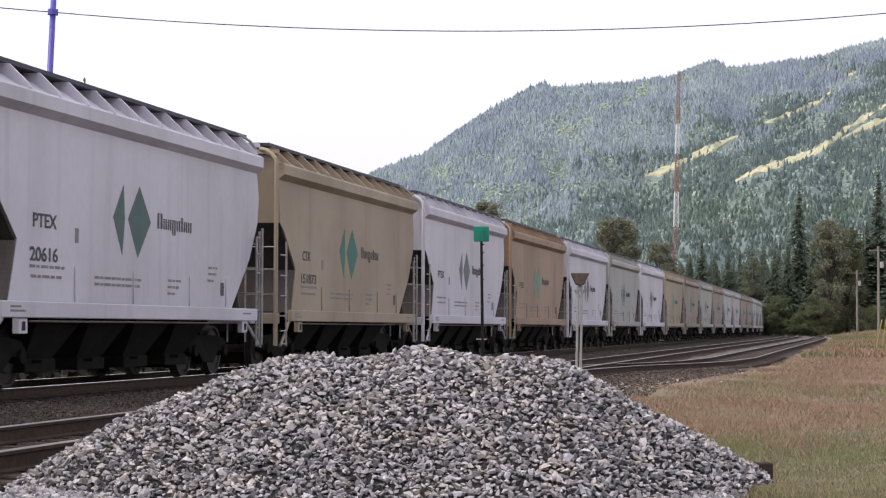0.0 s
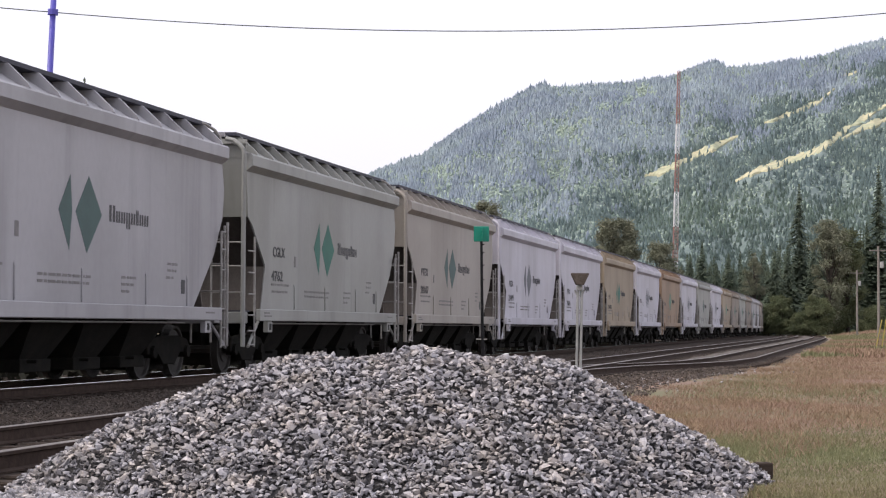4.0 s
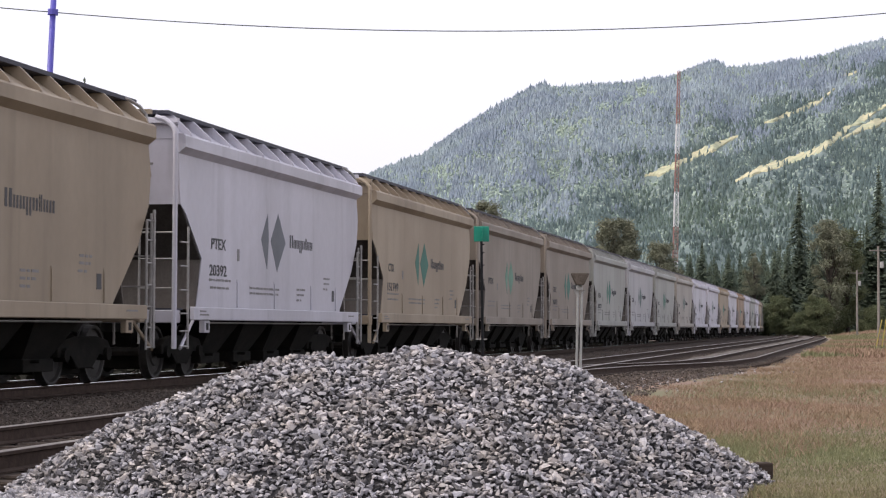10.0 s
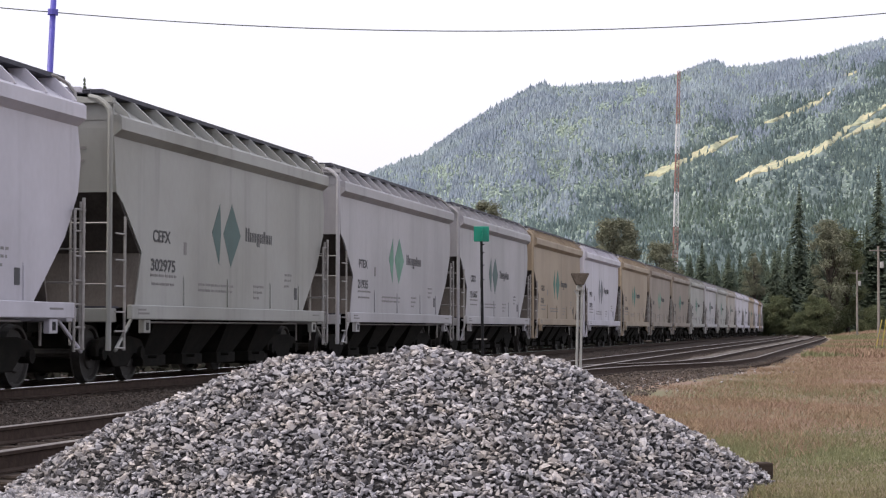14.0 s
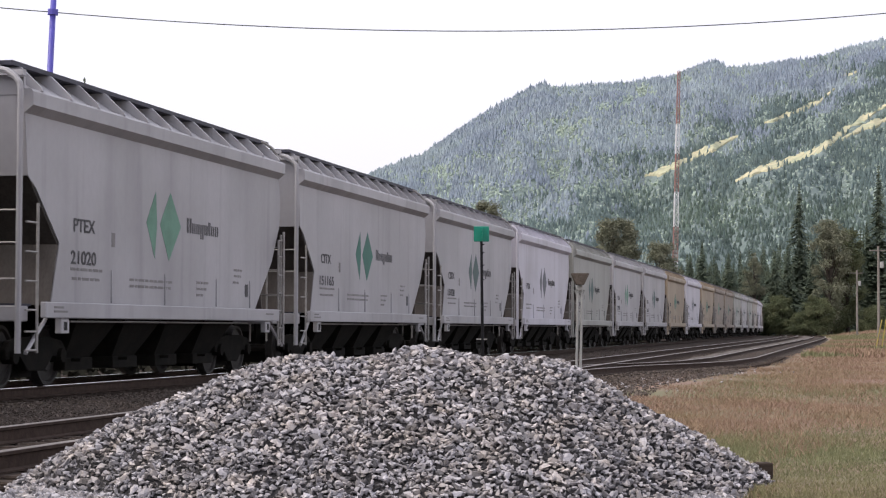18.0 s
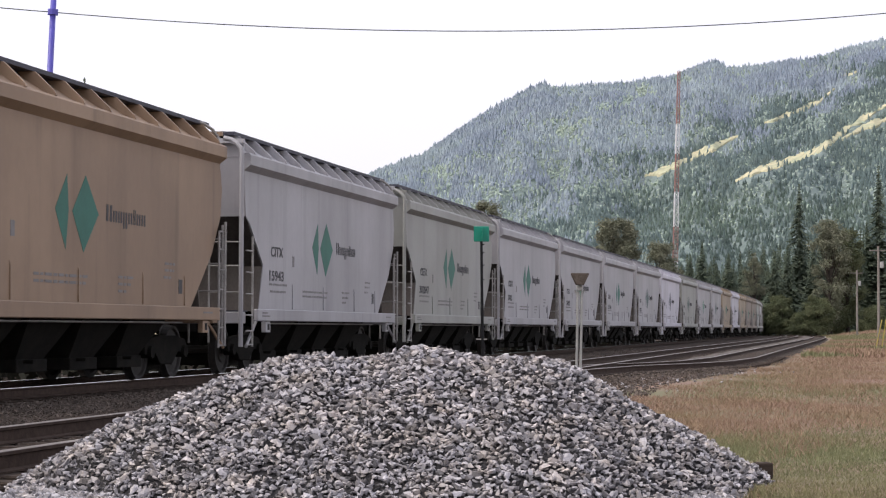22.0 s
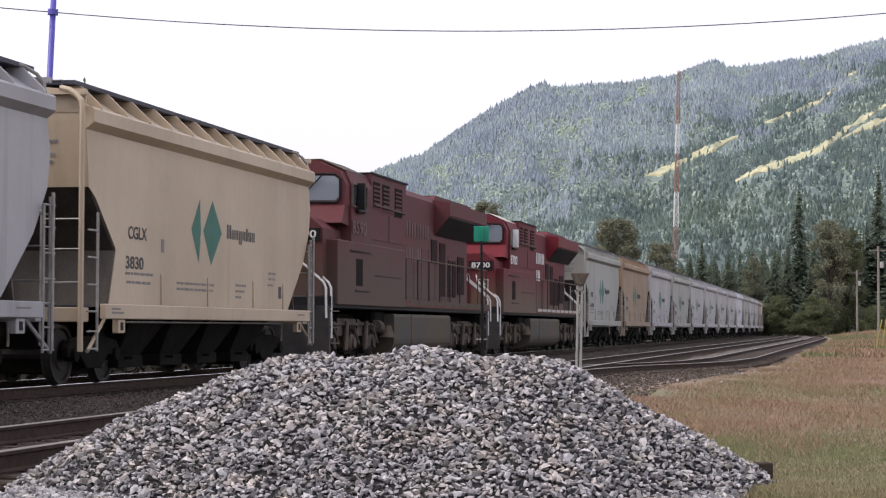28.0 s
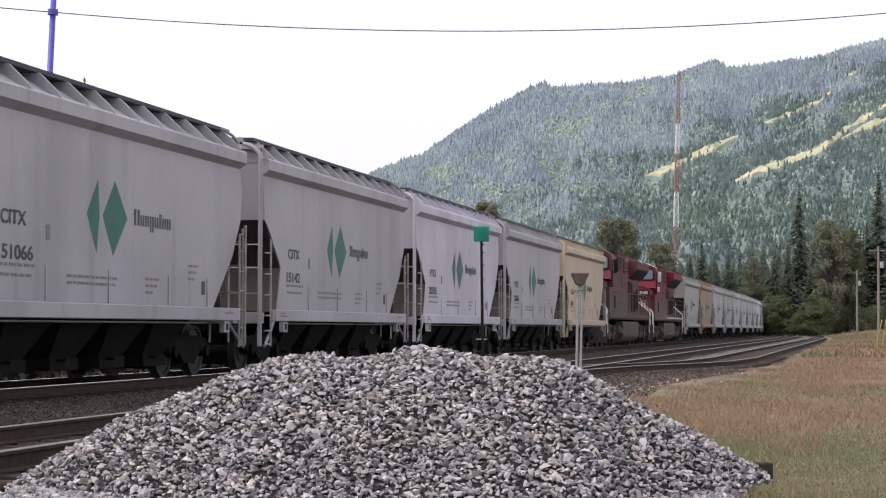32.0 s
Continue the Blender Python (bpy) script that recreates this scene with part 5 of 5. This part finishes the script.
def poles_and_wires():
    d = 60.0
    x, y, _ = stand(64, 588, d)
    top = rise(92, -40) * d + 0.8
    pole = empty("utility_pole", "blue-fringed pole behind the train", "pole", at=pose(x, y, -0.5, 0, 2.2, 0))
    part("shaft", rod(B(), (0, 0, 0), (0, 0, top), 0.11, 14, 0.09), POLE_BLUE, pole, smooth=True)
    ring = part("collar", rod(B(), (0, 0, rise(92, 24) * d + 1.3), (0, 0, rise(92, 14) * d + 1.3), 0.16, 12), POLE_BLUE, pole)
    px = bearing(94) * d
    pz = rise(94, 20) * d + 0.8
    pts = []
    qx, qz = bearing(1900) * d, rise(1900, -14) * d + 0.8
    for i in range(41):
        f = i / 40
        u = 94 + (1900 - 94) * f
        pts.append((px + (qx - px) * f, d, pz + (qz - pz) * f - 4 * f * (1 - f) * 0.84))
    tagged(new("overhead_cable", mesh_of("overhead_cable", pipe(B(), pts, 0.016, 6), WIRE)), "thin dark overhead cable across the sky", "cable")
    pts = [(px + (bearing(-300) * d - px) * f, d, pz + (rise(-300, -22) * d + 0.8 - pz) * f - 0.2 * f * (1 - f)) for f in np.linspace(0, 1, 9)]
    tagged(new("overhead_cable", mesh_of("overhead_cable", pipe(B(), pts, 0.016, 6), WIRE)), "thin dark overhead cable across the sky", "cable")
    post = empty("utility_pole", "blue-fringed pole carrying the overhead cable", "pole", at=pose(qx, d, -0.5))
    part("shaft", rod(B(), (0, 0, 0), (0, 0, qz + 0.8), 0.125, 12, 0.1), POLE_BLUE, post)
    for u, v0, v1, dd in ((1517, 478, 590, 270.0), (1555, 436, 592, 200.0)):
        x, y, _ = stand(u, 590, dd)
        up = empty("utility_pole", "grey wooden utility pole with a pale transformer can", "pole", at=pose(x, y, -0.4))
        h = rise(u, v0) * dd + 1.2
        part("shaft", rod(B(), (0, 0, 0), (0, 0, h), 0.15, 8, 0.11), POLE_WOOD, up)
        part("transformer", rod(B(), (0.3, -0.2, h * 0.8 - 0.3), (0.3, -0.2, h * 0.8 + 0.35), 0.2, 10), GALV, up)
        part("crossarm", box(B(), -0.9, 0.9, -0.06, 0.06, h - 0.5, h - 0.38), POLE_WOOD, up)
    x, y, _ = stand(1553, 590, 120.0)
    for dx, lean in ((-0.1, 12), (0.25, 9)):
        m = tagged(new("marker_post", mesh_of("marker_post", rod(B(), (0, 0, -0.2), (0, 0, 1.75), 0.035, 8), YELLOW)), "leaning yellow marker post in the grass", "post")
        m.matrix_basis = pose(x + dx, y, -0.35, 0, lean, 0)


def trackside():
    # green switch target on a dark mast
    d = 40.0
    x, y, _ = stand(852, 600, d)
    g = -0.34
    st = empty("switch_target", "green square switch target on a dark mast", "railway sign", at=pose(x, y, g))
    h = rise(852, 401) * d + 0.797 - g
    part("mast", rod(B(), (0.04, 0, 0), (0, 0, h - 0.3), 0.034, 8, 0.026), BLACK, st)
    part("target", bevelled(box(B(), -0.155, 0.155, -0.012, 0.012, h - 0.31, h), 0.01), SIGN_GREEN, st)
    part("target_edge", bevelled(box(B(), 0.01, 0.022, -0.2, 0.2, h - 0.3, h - 0.02), 0.004), SIGN_GREEN, st)
    for k, z in enumerate((h - 0.38, h - 0.55, h - 0.8, h - 1.1)):
        part("bolt", rod(B(), (-0.01, -0.02, z), (0.06, -0.02, z + 0.02), 0.012, 6), BLACK, st)
    part("lower_blade", box(B(), -0.10, 0.12, -0.01, 0.01, rise(852, 600) * d + 0.79 - g - 0.012, rise(852, 600) * d + 0.79 - g + 0.012), SILL_WHITE, st)
    part("stand_base", bevelled(box(B(), -0.2, 0.2, -0.2, 0.2, 0.0, 0.35), 0.03), UNDER, st)
    # dwarf signal lamp with a flared dark hood on twin posts
    d = 38.0
    x, y, _ = stand(1026, 600, d)
    g = -0.42
    z = lambda v: rise(1026, v) * d + 0.797 - g
    sg = empty("hooded_lamp", "dark flared lamp hood on twin grey posts", "railway lamp", at=pose(x, y, g))
    for dx in (-0.045, 0.03):
        part("post", rod(B(), (dx - 0.02, 0, 0), (dx + 0.015, 0, z(516)), 0.026, 8), GALV, sg)
    bm = B()
    prism(bm, [(-0.065, z(505)), (0.075, z(505)), (0.175, z(486)), (0.175, z(484)), (-0.165, z(484)), (-0.165, z(486))], -0.14, 0.14)
    part("hood", bevelled(bm, 0.012), BOGIE, sg, "dark flared hood")
    part("lamp_head", bevelled(box(B(), -0.06, 0.06, -0.07, 0.07, z(515), z(505)), 0.02), GALV, sg)
    part("bracket", pipe(B(), [(-0.09, 0, z(514)), (-0.04, 0, z(524)), (0.04, 0, z(524)), (0.09, 0, z(514))], 0.018), GALV, sg)
    # sleeper end beside the heap
    b = tagged(new("timber_block", mesh_of("timber_block", bevelled(box(B(), -0.058, 0.058, -0.06, 0.06, -0.04, 0.115), 0.008), TIE)), "dark timber block at the foot of the heap", "timber")
    b.matrix_basis = pose(bearing(1350) * 14.4, 14.4, -0.29, 0, 0, 8)


def build_grass():
    rng = np.random.default_rng(41)
    made = {"red": ([], []), "green": ([], [])}
    for _ in range(210000):
        y = 11.5 + 130 * rng.random() ** 2.2
        u = rng.uniform(1080, 1620)
        x = bearing(u) * y
        s_off = (x - np.interp(y, LINE_Y, LINE_X)) * math.cos(radians(11.6))
        edge = float(np.interp(y, (20, 36, 57, 66, 90), (7.6, 8.8, 9.2, 10.1, 10.1)))
        gz = ground_z(x, y)
        if s_off < edge + 0.35 * math.sin(y * 0.7) + abs(rng.normal(0, 0.4)) or pile_height(x, y) > gz + 0.02:
            continue
        patch = 1.7 * noise.noise(Vector((x / y * 16, math.log(y) * 2.6, 2.0))) + float(np.interp(y, (13, 18, 24, 32, 70, 100), (-1.7, -1.0, -0.25, 0.3, 0.2, 0.0))) + 0.55 * math.exp(-max(0.0, s_off - edge) / 2.2) * (y > 19) + 0.42 * rng.normal()
        dry = patch > 0
        V, F = made["red" if dry else "green"]
        tall = (0.6 + 0.8 * max(0.0, noise.noise(Vector((x * 0.5, y * 0.16, 8.0))) + 0.3)) * float(np.interp(y, (13, 24), (0.6, 1.0)))
        h = rng.uniform(0.03, 0.1) * tall * (1.25 if dry else 0.8)
        w, a = rng.uniform(0.002, 0.004) * (1 + y / 26), rng.uniform(0, math.tau)
        lean = rng.normal(0, 0.7 * h, 2)
        b = len(V)
        c, s = math.cos(a) * w, math.sin(a) * w
        V += [(x - c, y - s, gz - 0.02), (x + c, y + s, gz - 0.02), (x + lean[0], y + lean[1], gz + h)]
        F.append((b, b + 1, b + 2))
    for _ in range(30000):
        y = rng.uniform(85, 325)
        x = bearing(rng.uniform(1330, 1640)) * y
        if (x - np.interp(y, LINE_Y[LINE_S < 330], LINE_X[LINE_S < 330])) < 10.9:
            continue
        gz, h, w = ground_z(x, y), rng.uniform(0.1, 0.3), rng.uniform(0.03, 0.07)
        V, F = made["red" if noise.noise(Vector((x * 0.12, y * 0.03, 5.0))) > 0.12 else "green"]
        b = len(V)
        V += [(x - w, y, gz - 0.05), (x + w, y, gz - 0.05), (x + rng.normal(0, 0.1), y + rng.normal(0, 0.15), gz + h)]
        F.append((b, b + 1, b + 2))
    for key, mat, lab in (("red", GRASS_RED, "dry reddish brown grass blades"), ("green", GRASS_GREEN, "short olive green grass blades")):
        me = bpy.data.meshes.new("grass")
        me.from_pydata(made[key][0], [], made[key][1])
        me.materials.append(mat)
        tagged(new("grass", me), lab, "grass", "", "stuff")


def build_dark_cover():
    """Low near-black clumps along the far side of the main track, added to darken the view under the cars."""
    rng, V, F = np.random.default_rng(61), [], []
    for _ in range(24000):
        s, o = rng.uniform(-22, 130), rng.uniform(-12.5, -3.4)
        x, y, h = on_line(s, o)
        z = rng.uniform(-0.4, 0.12 if o < -7.5 else 0.0)
        u, w = rng.normal(size=3), rng.normal(size=3)
        u, w = u / np.linalg.norm(u) * 0.2, w / np.linalg.norm(w) * 0.2
        c = np.array((x, y, z))
        b = len(V)
        V += [tuple(c), tuple(c + u), tuple(c + w), tuple(c + (u + w) * 0.8)]
        F += [(b, b + 1, b + 3), (b, b + 3, b + 2)]
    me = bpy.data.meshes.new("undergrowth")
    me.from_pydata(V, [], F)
    me.materials.append(DARK_COVER)
    tagged(new("undergrowth", me), "near-black clumps added to darken the view under the train", "weeds", "", "stuff")


build_dark_cover()
build_mountain()
build_forest()
build_trees()
lattice_mast()
poles_and_wires()
trackside()
build_grass()
build_pile()
build_loose_ballast()
build_verge_stones()
build_tracks()


# ---- what moves: every vehicle of the train follows the line ----
def along(t):
    u = t - 16.0
    return -104.0892 + 13.16692 * u + -0.011888 * u * u + -0.00004144 * u ** 3


def turn_wheels():
    """Wheels roll without slipping; wheels alike in place and size share one set of keys."""
    kept = {}
    for thing, _ in MOVING:
        for w in thing.children_recursive:
            if w.name.split(".")[0] != "wheel":
                continue
            x, y, z = (round(c, 3) for c in w.location)
            if (x, y, z) not in kept:
                face = 0 if y < 0 else 180
                rows = []
                for k in range(961):
                    a = math.degrees((along(k / 30) - along(0)) / z) * (1 if y < 0 else -1)
                    rows.append((k / 30, pose(x, y, z, 0, 0, face) @ pose(0, 0, 0, 0, a % 360, 0)))
                walk(w, rows)
                kept[x, y, z] = w
            else:
                w.rotation_mode = "QUATERNION"
                keys = w.animation_data_create()
                keys.action = kept[x, y, z].animation_data.action
                keys.action_slot = kept[x, y, z].animation_data.action_slot


def motions():
    turn_wheels()
    for thing, s in MOVING:
        rows = []
        for k in range(33):
            d = s + along(k)
            x, y, h = on_line(d)
            rows.append((float(k), pose(x, y, 0.0, 0, 0, math.degrees(h))))
        walk(thing, rows)


motions()
